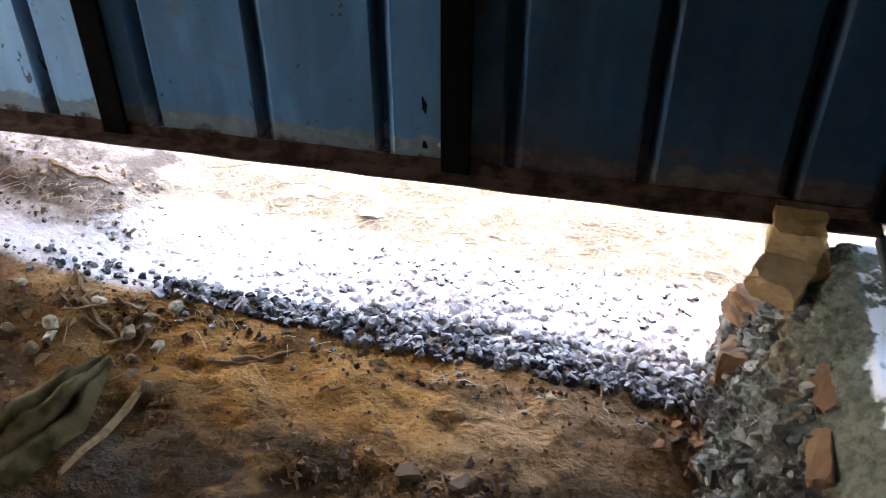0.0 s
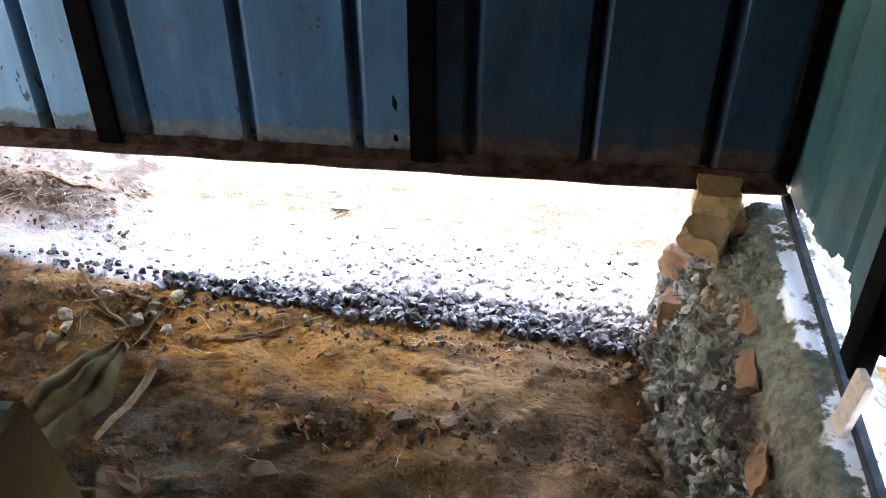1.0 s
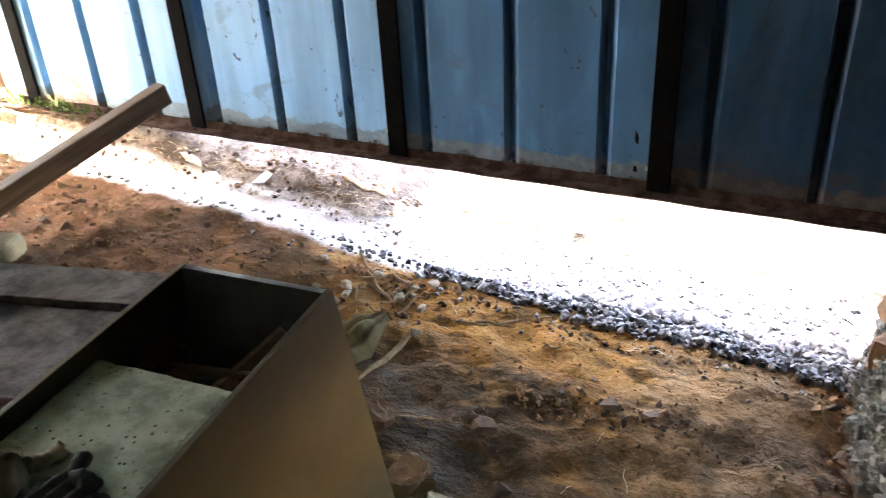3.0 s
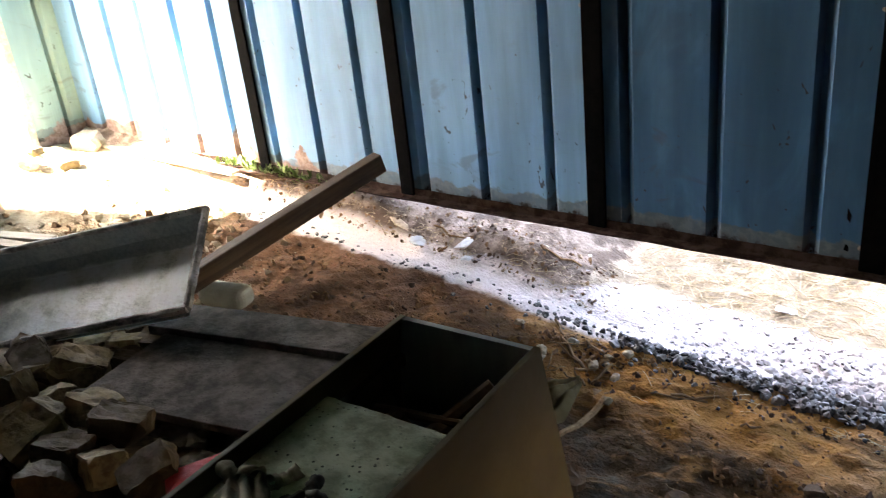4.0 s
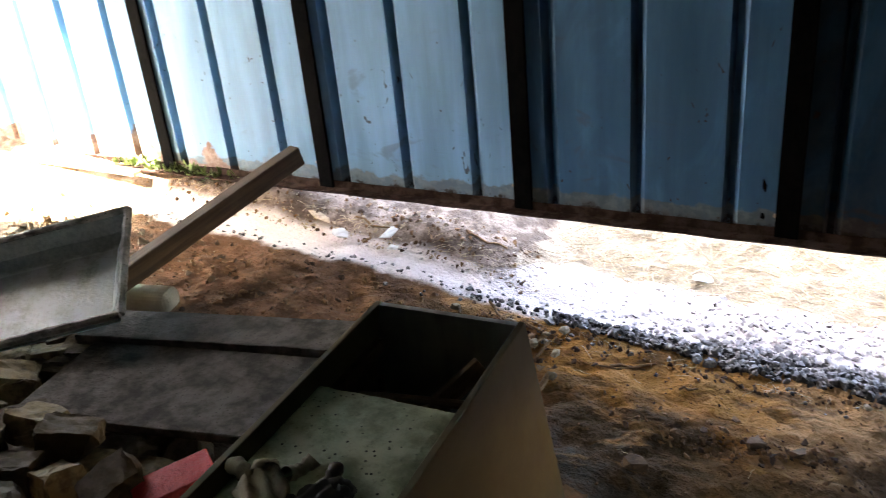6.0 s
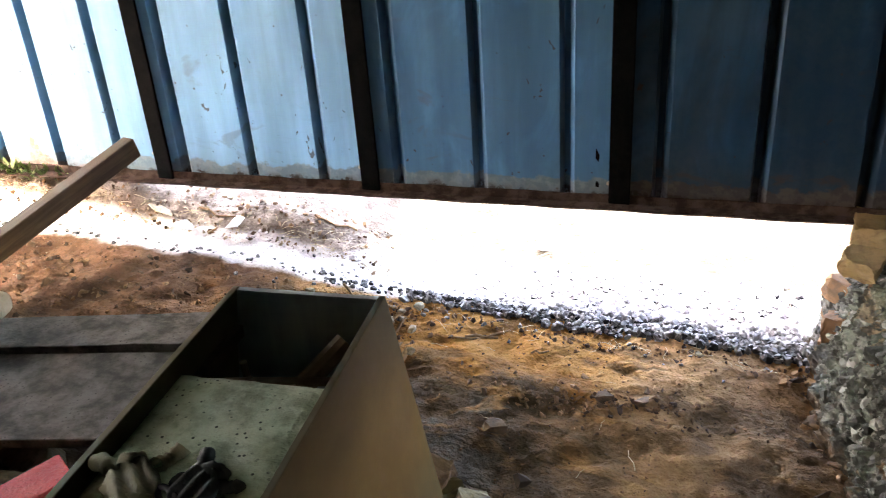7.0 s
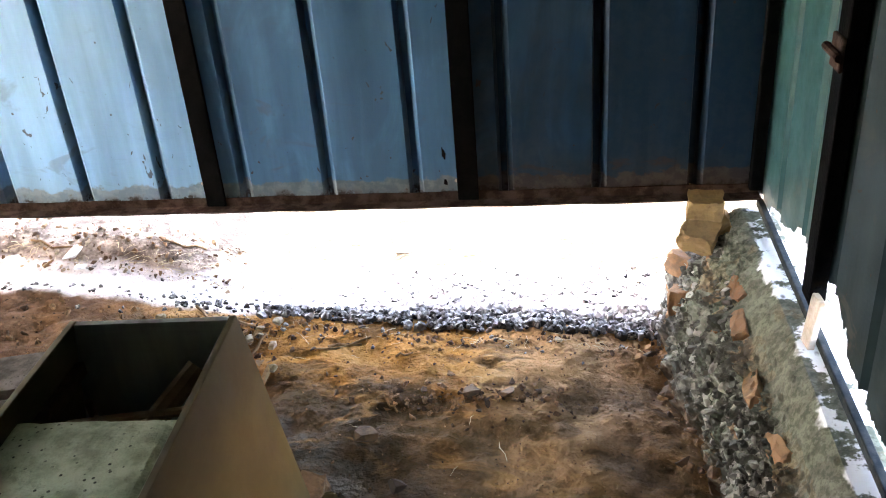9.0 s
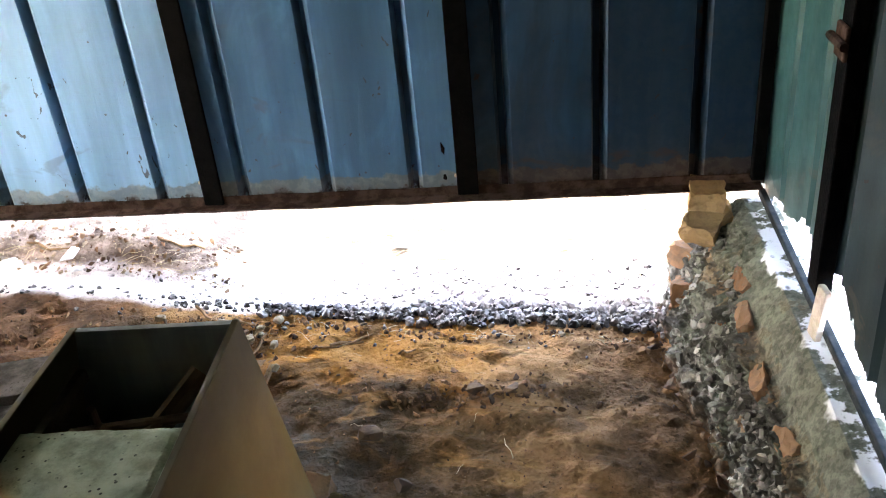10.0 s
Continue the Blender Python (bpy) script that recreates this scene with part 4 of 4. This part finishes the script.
def sacking():
    """Folded sacking beside the box: cloths gathered to a point, with deep pleats."""
    rows = ((-0.429, -0.417, -0.504, -0.693, 0.185, 3, 0.026, 5, "folded khaki sacking gathered to a point on the earth"),
            (-0.257, -0.746, -0.448, -0.921, 0.20, 2, 0.014, 9, "flat khaki sacking corner on the earth by the box"),
            (-0.071, -0.873, -0.257, -1.048, 0.17, 2, 0.016, 14, "crumpled grey sacking corner at the box's foot"))
    for tx, ty, bx, by, width, pleats, high, seed, label in rows:
        tip, base = Vector((tx, ty, 0)), Vector((bx, by, 0))
        along = base - tip
        side = Vector((-along.y, along.x, 0)).normalized()
        bm = bmesh.new()
        grid = []
        for i in range(31):
            u = i / 30
            row = []
            for j in range(37):
                t = j / 18 - 1
                w = width * 0.5 * (0.10 + 0.90 * u ** 0.7) * (1 + 0.10 * math.sin(7 * u + seed))
                p = tip + along * (u + 0.05 * math.sin(5 * t + seed) * u) + side * (t * w + 0.012 * math.sin(4 * u + seed))
                ridge = abs(math.cos(math.pi * pleats * 0.5 * (t + 0.12 * math.sin(3 * u + seed)))) ** 0.6
                lift = high * (0.45 + 0.55 * math.sin(math.pi * min(1, u * 1.1 + 0.1))) * ridge * (1 - 0.75 * abs(t) ** 3)
                lift += 0.012 * abs(float(fbm(p.x, p.y, 24, seed, 3)))
                row.append(bm.verts.new((p.x, p.y, gz(p.x, p.y) + 0.005 + lift)))
            grid.append(row)
        for r0, r1 in zip(grid, grid[1:]):
            for j in range(36):
                bm.faces.new((r0[j], r0[j + 1], r1[j + 1], r1[j]))
        bmesh.ops.solidify(bm, geom=list(bm.faces), thickness=0.002)
        bmesh.ops.recalc_face_normals(bm, faces=bm.faces)
        solid("sacking", bm, CLOTH, label, "sacking", None, "sacking by the box", smooth=True)


sacking()


# ---- wooden box with slab and gloves ----
def wooden_box():
    box = thing("wooden_box", "tall open plywood box, varnished brown outside, dark inside", "box", pose(-0.237, -1.088, -0.02, 0, 0, 5))
    top, flare, length, w, th = 0.578, 0.165, 0.60, 0.136, 0.011

    def panel(side):
        bm = bmesh.new()
        vs = []
        for y in (-length, 0.0):
            for z in (0.0, top):
                for d in (0, -th):
                    vs.append(bm.verts.new((side * (w + d + flare * (top - z)), y, z)))
        bmesh.ops.convex_hull(bm, input=bm.verts)
        bmesh.ops.dissolve_limit(bm, angle_limit=0.01, verts=bm.verts, edges=bm.edges)
        bmesh.ops.bevel(bm, geom=list(bm.edges), offset=0.0012, segments=1, affect="EDGES")
        return bm
    part("side_panel", panel(1), PLY, box, "varnished brown plywood side")
    part("side_panel", panel(-1), PLY, box, "varnished brown plywood side")
    for y0, mat in ((-0.0115, PLYIN), (-length, PLYIN)):
        bm = bmesh.new()
        for y in (y0, y0 + 0.011):
            for z in (0.0, top - 0.002):
                for s in (-1, 1):
                    bm.verts.new((s * (w - th - 0.0005 + flare * (top - z)), y, z))
        bmesh.ops.convex_hull(bm, input=bm.verts)
        part("end_panel", bm, mat, box, "grey board end")
    part("bottom", block(-w - 0.07, w + 0.07, -length + 0.013, -0.013, 0.0, 0.012), PLYIN, box)
    for s in (-1, 1):
        part("batten", block(s * (w - 0.002) - 0.012, s * (w - 0.002) + 0.012, -length + 0.02, -0.02, 0.49, 0.512), TIMBER, box)
    solid("concrete_slab", slab_mesh(), SLAB, "rough grey concrete slab lying across the box", "slab", pose(-0.237, -1.088, -0.02, 0, 0, 5))
    # handles lying inside
    for a, b, r in (((-0.322, -1.358, 0.33), (-0.162, -1.123, 0.490), 0.019), ((-0.212, -1.338, 0.38), (-0.136, -1.158, 0.46), 0.012), ((-0.347, -1.213, 0.440), (-0.122, -1.188, 0.462), 0.008),
                    ((-0.332, -1.158, 0.25), (-0.327, -1.178, 0.46), 0.007), ((-0.342, -1.358, 0.38), (-0.277, -1.218, 0.455), 0.022)):
        p0, p1 = Vector(a), Vector(b)
        bm = tube([p0.lerp(p1, k / 3) for k in range(4)], [r, r * 1.08, r * 0.97, r * 0.9], 9)
        solid("tool_handle", bm, ROOT, "worn brown wooden handle in the box", "handle", None, "handles in the box")


def box_props():
    rng = random.Random(52)
    for at, rot, ln, mat, label in (((-0.275, -0.765), (8, 12, 30), 0.085, BLUMP, "broken brown brick at the foot of the box"),
                                    ((-0.120, -0.880), (10, -14, 75), 0.080, BLUMP, "broken brown brick at the foot of the box"),
                                    ((-0.030, -0.930), (20, 6, 110), 0.060, BRICK, "small brick stub at the foot of the box")):
        solid("brick", half_brick(rng, ln, 0.065, 0.05), mat, label, "brick", pose(*at, gz(*at) + 0.012, *rot), "bricks at the foot of the box")


def slab_mesh():
    bm = bmesh.new()
    rng = random.Random(3)
    nx, ny = 14, 18
    grid = []
    for j in range(ny + 1):
        y = -0.575 + (0.575 - 0.222) * j / ny
        row = []
        for i in range(nx + 1):
            x = -0.117 + 0.234 * i / nx
            e = 0.003 * rng.random() * (i in (0, nx) or j in (0, ny))
            row.append(bm.verts.new((x, y - e * (1 if j == ny else -1), 0.556 - (0.004 if i in (0, nx) or j in (0, ny) else 0) + 0.0016 * rng.random())))
        grid.append(row)
    for a, b in zip(grid, grid[1:]):
        for i in range(nx):
            bm.faces.new((a[i], a[i + 1], b[i + 1], b[i]))
    low = bmesh.ops.extrude_face_region(bm, geom=list(bm.faces))
    for v in (g for g in low["geom"] if isinstance(g, bmesh.types.BMVert)):
        v.co.z = 0.513
    bmesh.ops.recalc_face_normals(bm, faces=bm.faces)
    return bm


wooden_box()
box_props()


def work_glove(mat, label, m, seed, size, open_tips):
    """A limp knitted glove: a creased palm, fingers lying along it, a rolled cuff."""
    rng = random.Random(seed)
    glove = thing("work_glove", label, "glove", m @ Matrix.Scale(size, 4), "gloves")
    bm = bmesh.new()
    r = bmesh.ops.create_icosphere(bm, subdivisions=4, radius=1)
    for v in r["verts"]:
        q = v.co.copy()
        f = 1 + 0.35 * float(fbm(q.x + 3, q.y + q.z, 1.8, seed, 3))
        crease = 0.011 * abs(math.sin(4.5 * q.x + 2.5 * q.y + seed)) ** 1.5 + 0.008 * abs(float(fbm(q.x, q.y, 3.5, seed + 3, 2)))
        v.co = Vector((q.x * 0.040 * f, q.y * 0.046 * f, max(0.0, 0.007 + q.z * 0.010 + (crease if q.z > -0.2 else 0))))
    part("palm", bm, mat, glove, smooth=True)
    for k in range(4):
        x = -0.030 + 0.020 * k
        bend, length = rng.uniform(-0.35, 0.35) + 0.16 * (k - 1.5), rng.uniform(0.026, 0.040)
        pts = []
        for i in range(10):
            u = i / 9
            pts.append(Vector((x + length * u * math.sin(bend + 0.8 * u * (1 if k % 2 else -1)), 0.028 + length * u, 0.010 + 0.010 * math.sin(3.0 * u + k))))
        wide = [0.0125 + 0.0018 * math.sin(2.4 * i + k) for i in range(8)] + [0.0105, 0.006]
        if open_tips:
            wide = wide[:8] + [0.0125, 0.0135]
        bm = tube(pts, wide, 12, cap=not open_tips)
        for v in bm.verts:
            v.co.z = max(0.0, v.co.z)
        part("finger", bm, mat, glove, smooth=True)
    rim = [Vector((0.036 * math.cos(p), -0.044 + 0.010 * math.sin(p), 0.010 + 0.006 * math.sin(p))) for p in np.linspace(0, 2 * math.pi, 18)]
    bm = tube(rim, 0.0055, 8)
    for v in bm.verts:
        v.co.z = max(0.0, v.co.z)
    part("cuff", bm, mat, glove, smooth=True)


work_glove(GLOVE, "crumpled dusty beige work glove on the concrete slab", pose(-0.250, -1.552, 0.537, 0, 0, 28), 4, 0.88, True)
work_glove(DGLOVE, "crumpled dark grey work glove on the concrete slab", pose(-0.170, -1.535, 0.537, 0, 0, -32), 7, 0.76, False)


# ---- planks, tray, beam ----
def plank(name, label, length, width, th, m, mat, category="plank", group="", seed=0):
    bm = block(-length / 2, length / 2, -width / 2, width / 2, -th, 0, 0.002)
    bmesh.ops.subdivide_edges(bm, edges=[e for e in bm.edges if abs((e.verts[0].co - e.verts[1].co).x) > length * 0.7], cuts=8)
    rng = random.Random(seed)
    for v in bm.verts:
        v.co += Vector((0, rng.uniform(-1, 1) * 0.0012, rng.uniform(-1, 1) * 0.001 + 0.004 * math.sin(v.co.x * 3 + seed)))
    return solid(name, bm, mat, label, category, m, group)


g = "planks by the box"
plank("plank", "grey-brown cement-stained plank beside the box", 0.86, 0.150, 0.026, pose(-0.998, -0.845, 0.215, -4, 0, 15), PLANK, group=g, seed=1)
plank("plank", "wide purplish-brown board with cement stains", 0.72, 0.315, 0.022, pose(-0.945, -1.078, 0.210, -2, 0, 15), PLANK, group=g, seed=2)
for k, (x, y, z) in enumerate(((-0.74, -0.91, 0.148), (-0.74, -0.92, 0.073), (-1.20, -1.045, 0.150), (-1.20, -1.055, 0.078))):
    solid("brick", half_brick(random.Random(60 + k), 0.22, 0.108, 0.076), BRICK, "whole brick under the planks", "brick", pose(x, y, z, 0, 0, 84 + 3 * k), "bricks under the planks")
solid("pale_block", rounded(-0.085, 0.085, -0.042, 0.042, 0, 0.066, 0.026), CREAM, "pale cream block lying behind the planks", "block", pose(-1.497, -0.705, gz(-1.497, -0.705) - 0.004, 0, 0, 14))


def mortar_tray():
    """A trough with flared walls and a thick crusted rim, tilted on the rubble."""
    ex = Vector((-1.226, -1.000, 0.299)) - Vector((-1.857, -1.424, 0.189))
    ey = Vector((-1.408, -0.750, 0.452)) - Vector((-1.226, -1.000, 0.299))
    ux = ex.normalized()
    uz = ux.cross(ey).normalized()
    uy = uz.cross(ux)
    m = Matrix((ux, uy, uz)).transposed().to_4x4()
    m.translation = Vector((-1.226, -1.000, 0.299)) - ux * (ex.length + 0.02)
    tray = thing("mortar_tray", "cement-crusted grey mortar tray tilted on the brick rubble", "tray", m)
    L, W, D, t = ex.length + 0.02, ey.length, 0.085, 0.012
    bm = bmesh.new()
    loops = []
    rng = random.Random(9)
    for inset, z in ((0.045, -D), (0.02, -D * 0.5), (0.0, 0.0), (t, 0.002), (0.02 + t, -D * 0.5), (0.05 + t, -D + 0.012)):
        n = []
        for (x0, y0), (x1, y1) in (((inset, inset), (L - inset, inset)), ((L - inset, inset), (L - inset, W - inset)), ((L - inset, W - inset), (inset, W - inset)), ((inset, W - inset), (inset, inset))):
            for k in range(14):
                j = 0.002 if z > -0.01 else 0.0012
                n.append(bm.verts.new((x0 + (x1 - x0) * k / 14 + rng.uniform(-j, j), y0 + (y1 - y0) * k / 14 + rng.uniform(-j, j), z + rng.uniform(-j, j))))
        loops.append(n)
    for a, b in zip(loops, loops[1:]):
        for k in range(56):
            bm.faces.new((a[k], a[(k + 1) % 56], b[(k + 1) % 56], b[k]))
    bm.faces.new(loops[0][::-1])
    bm.faces.new(loops[-1])
    bmesh.ops.recalc_face_normals(bm, faces=bm.faces)
    part("pan", bm, TRAY, tray, "cement-coated pan")
    crust = bmesh.new()
    edge = [(0, 0), (L, 0), (L, W), (0, W), (0, 0)]
    for (x0, y0), (x1, y1) in zip(edge, edge[1:]):
        n = max(6, int(math.hypot(x1 - x0, y1 - y0) / 0.02))
        tube([(x0 + (x1 - x0) * k / n, y0 + (y1 - y0) * k / n, rng.uniform(-0.0005, 0.001)) for k in range(n + 1)], [rng.uniform(0.0095, 0.0125) for _ in range(n + 1)], 8, crust)
    part("rim", crust, RIM, tray, "rough crusted rim")


mortar_tray()


def leaning_beam():
    a, b = Vector((-1.400, -0.068, 0.366)), Vector((-1.558, -0.762, 0.200))
    d = (b - a).normalized()
    b = b + d * 0.22
    L = (b - a).length
    bm = block(0, L, -0.024, 0.024, -0.033, 0.033, 0.003)
    u = d
    s = Vector((0, 0, 1)).cross(u).normalized()
    m = Matrix((u, s, u.cross(s))).transposed().to_4x4()
    m.translation = a
    solid("timber_beam", bm, TIMBER, "old square timber leaning against the steel post", "beam", m)


leaning_beam()


# ---- brick rubble ----
def rubble_pile():
    rng = random.Random(77)
    g = "broken bricks in the rubble pile"
    n = 0
    cells = []
    for layer, count in ((0, 46), (1, 40), (2, 26)):
        tries = 0
        placed = []
        while len(placed) < count and tries < 900:
            tries += 1
            x, y = rng.uniform(-1.88, -0.70), rng.uniform(-1.83, -1.15)
            if (x < -1.12 and y > 0.63 * (x + 1.22) - 1.09) or x > -0.84 and y > -1.35 or (layer == 2 and (x > -0.89 or y > -1.25)):
                continue
            if (layer == 2 and (x < -1.16 or y > -1.32)) or (layer == 1 and (x < -1.52 or y > 0.63 * (x + 1.22) - 1.12 or x > -1.34 and y > -1.31)):
                continue
            if all(math.hypot(x - p[0], y - p[1]) > 0.098 for p in placed):
                placed.append((x, y))
        for x, y in placed:
            z = gz(x, y) + 0.032 + 0.066 * layer + rng.uniform(-0.008, 0.012)
            m = pose(x, y, z, rng.uniform(-26, 26), rng.uniform(-30, 30), rng.uniform(0, 360))
            cells.append(m)
    for k in range(26):                                  # under and along the tray's lower edge
        x = -1.83 + 0.50 * k / 25
        off = -0.01 - 0.11 * (k % 3) / 2
        y = 0.63 * (x + 1.226) - 1.00 + off
        z = gz(x, y) + 0.034 + (0.055 if k % 3 and x > -1.6 else 0.0)
        cells.append(pose(x, y, z, rng.uniform(-20, 20), rng.uniform(-22, 22), rng.uniform(0, 360)))
    for u in (0.10, 0.24, 0.38, 0.52, 0.66, 0.78):  # hidden heap added under the tray; carries it and blocks light
        for v in (0.25, 0.50, 0.75):
            x, y = -1.857 + 0.631 * u - 0.182 * v, -1.424 + 0.424 * u + 0.25 * v
            z = gz(x, y) + 0.032
            while z < 0.189 + 0.11 * u + 0.155 * v - 0.19:
                cells.append(pose(x + rng.uniform(-0.02, 0.02), y + rng.uniform(-0.02, 0.02), z, rng.uniform(-14, 14), rng.uniform(-14, 14), rng.uniform(0, 360)))
                z += 0.066
    shapes = [half_brick(rng, rng.uniform(0.075, 0.15), rng.uniform(0.075, 0.11), rng.uniform(0.055, 0.08)) for _ in range(22)]
    shapes = [mesh_of(b, "broken_brick") for b in shapes]
    for me in shapes:
        me.materials.append(BRICK)
    for m in cells:
        ob = part("broken_brick", rng.choice(shapes), None)
        tagged(ob, "broken dull brown brick in the rubble pile", "brick", g)
        ob.matrix_world = m
    solid("red_board", block(-0.075, 0.075, -0.040, 0.040, -0.024, 0.0, 0.003), RED, "short red-painted board lying on the rubble", "board", pose(-0.705, -1.352, 0.252, 3, -5, 58))
    solid("brick", half_brick(rng, 0.12, 0.075, 0.065), BRICK, "broken brick leaning beside the red board", "brick", pose(-0.795, -1.405, 0.248, 14, -20, 62), g)


rubble_pile()


# ---- far end: bucket, sack, offcuts, bricks ----
def bucket():
    x, y = -2.62, -1.0
    z0 = gz(x, y) - 0.004
    ob = thing("bucket", "dusty grey plastic bucket standing on the rubble", "bucket", pose(x, y, z0, 3, -2, 0))
    bm = bmesh.new()
    prof = ((0.0, 0.0), (0.088, 0.0), (0.118, 0.235), (0.125, 0.238), (0.126, 0.25), (0.118, 0.252), (0.114, 0.235), (0.085, 0.008), (0.0, 0.008))
    rings = []
    for r, z in prof:
        rings.append([bm.verts.new((r * math.cos(6.2832 * k / 32), r * math.sin(6.2832 * k / 32), z)) for k in range(32)] if r else [bm.verts.new((0, 0, z))])
    for a, b in zip(rings, rings[1:]):
        for k in range(32):
            q = (k + 1) % 32
            if len(a) == 1:
                bm.faces.new((a[0], b[q], b[k]))
            elif len(b) == 1:
                bm.faces.new((a[k], a[q], b[0]))
            else:
                bm.faces.new((a[k], a[q], b[q], b[k]))
    bmesh.ops.recalc_face_normals(bm, faces=bm.faces)
    part("shell", bm, PLASTIC, ob, smooth=True)
    arc = [(0.124 * math.cos(a), 0.225 - 0.11 * math.sin(a)) for a in np.linspace(0, math.pi, 12)]
    part("handle", tube([(px, -math.sqrt(0.128 ** 2 - px ** 2) - 0.002, pz) for px, pz in arc], 0.003, 6), BLACK, ob, "thin wire handle")


def paper_sack():
    x, y = -2.82, -0.828
    ob = thing("paper_sack", "brown paper sack standing upright, top folded", "sack", pose(x, y, gz(x, y) - 0.01, 0, 4, 25))
    bm = bmesh.new()
    rings = []
    for j in range(9):
        z = 0.30 * j / 8
        w, d = 0.075 - 0.012 * (j / 8) ** 2, 0.075 - 0.03 * (j / 8) ** 2
        rings.append([bm.verts.new((w * math.copysign(abs(math.cos(a)) ** 0.7, math.cos(a)) * (1 + 0.16 * float(fbm(a * 2, z * 20, 1, 4, 2))), d * math.copysign(abs(math.sin(a)) ** 0.7, math.sin(a)) * (1 + 0.2 * float(fbm(a * 2, z * 20, 1, 9, 2))), z)) for a in np.linspace(0, 6.2832, 25)[:-1]])
    for a, b in zip(rings, rings[1:]):
        for k in range(24):
            bm.faces.new((a[k], a[(k + 1) % 24], b[(k + 1) % 24], b[k]))
    bm.faces.new(rings[0][::-1])
    bm.faces.new(rings[-1])
    part("bag", bm, PAPER, ob, smooth=True)
    for z, w in ((0.17, 0.04), (0.14, 0.03)):
        part("print_bar", block(0.02 - w / 2, 0.02 + w / 2, -0.079, -0.070, z, z + 0.014), INK, ob, "faded printed bar")


bucket()
paper_sack()
rng = random.Random(90)
for k, (x, y, rz, L, z) in enumerate(((-2.323, -0.958, 17, 0.44, 0.281), (-2.351, -1.011, 14, 0.42, 0.276), (-2.304, -0.990, 21, 0.40, 0.255), (-2.370, -1.059, 12, 0.40, 0.253),
                                      (-2.294, -1.175, 6, 0.36, 0.263), (-2.313, -1.228, 9, 0.36, 0.239))):
    plank("offcut", "weathered pale timber offcut in a loose heap", L, 0.045, 0.018, pose(x, y, z, 0, 0, rz), PALEWOOD, "offcut", "timber offcuts", 20 + k)
for x, y in ((-2.428, -1.016), (-2.208, -0.974), (-2.390, -1.175), (-2.218, -1.175)):
    solid("brick", half_brick(rng, 0.17, 0.10, 0.075), BRICK, "old brick under the timber offcuts", "brick", pose(x, y, gz(x, y) + 0.036, 0, 0, 100), "bricks under the offcuts")
for x, y, rz, size, mat, lab in ((-3.236, -0.105, 20, 0.15, CREAM_BRICK, "ochre brick lying by the doorway"), (-3.082, -0.306, 60, 0.085, BRICK, "broken brick by the doorway"), (-3.325, -0.338, 10, 0.085, BRICK, "broken brick by the doorway"),
                           (-3.179, -0.433, 40, 0.085, CREAM_BRICK, "ochre brick by the doorway")):
    solid("brick", half_brick(rng, size, size * 0.7, size * 0.45), mat, lab, "brick", pose(x, y, gz(x, y) + size * 0.2, rng.uniform(-8, 8), rng.uniform(-8, 8), rz), "loose bricks")
plank("kerb_plank", "weathered plank lying along the wall's foot", 1.1, 0.04, 0.016, pose(-2.75, -0.075, gz(-2.75, -0.075) + 0.020, 0, 0, -1), PALEWOOD, "plank", "", 31)
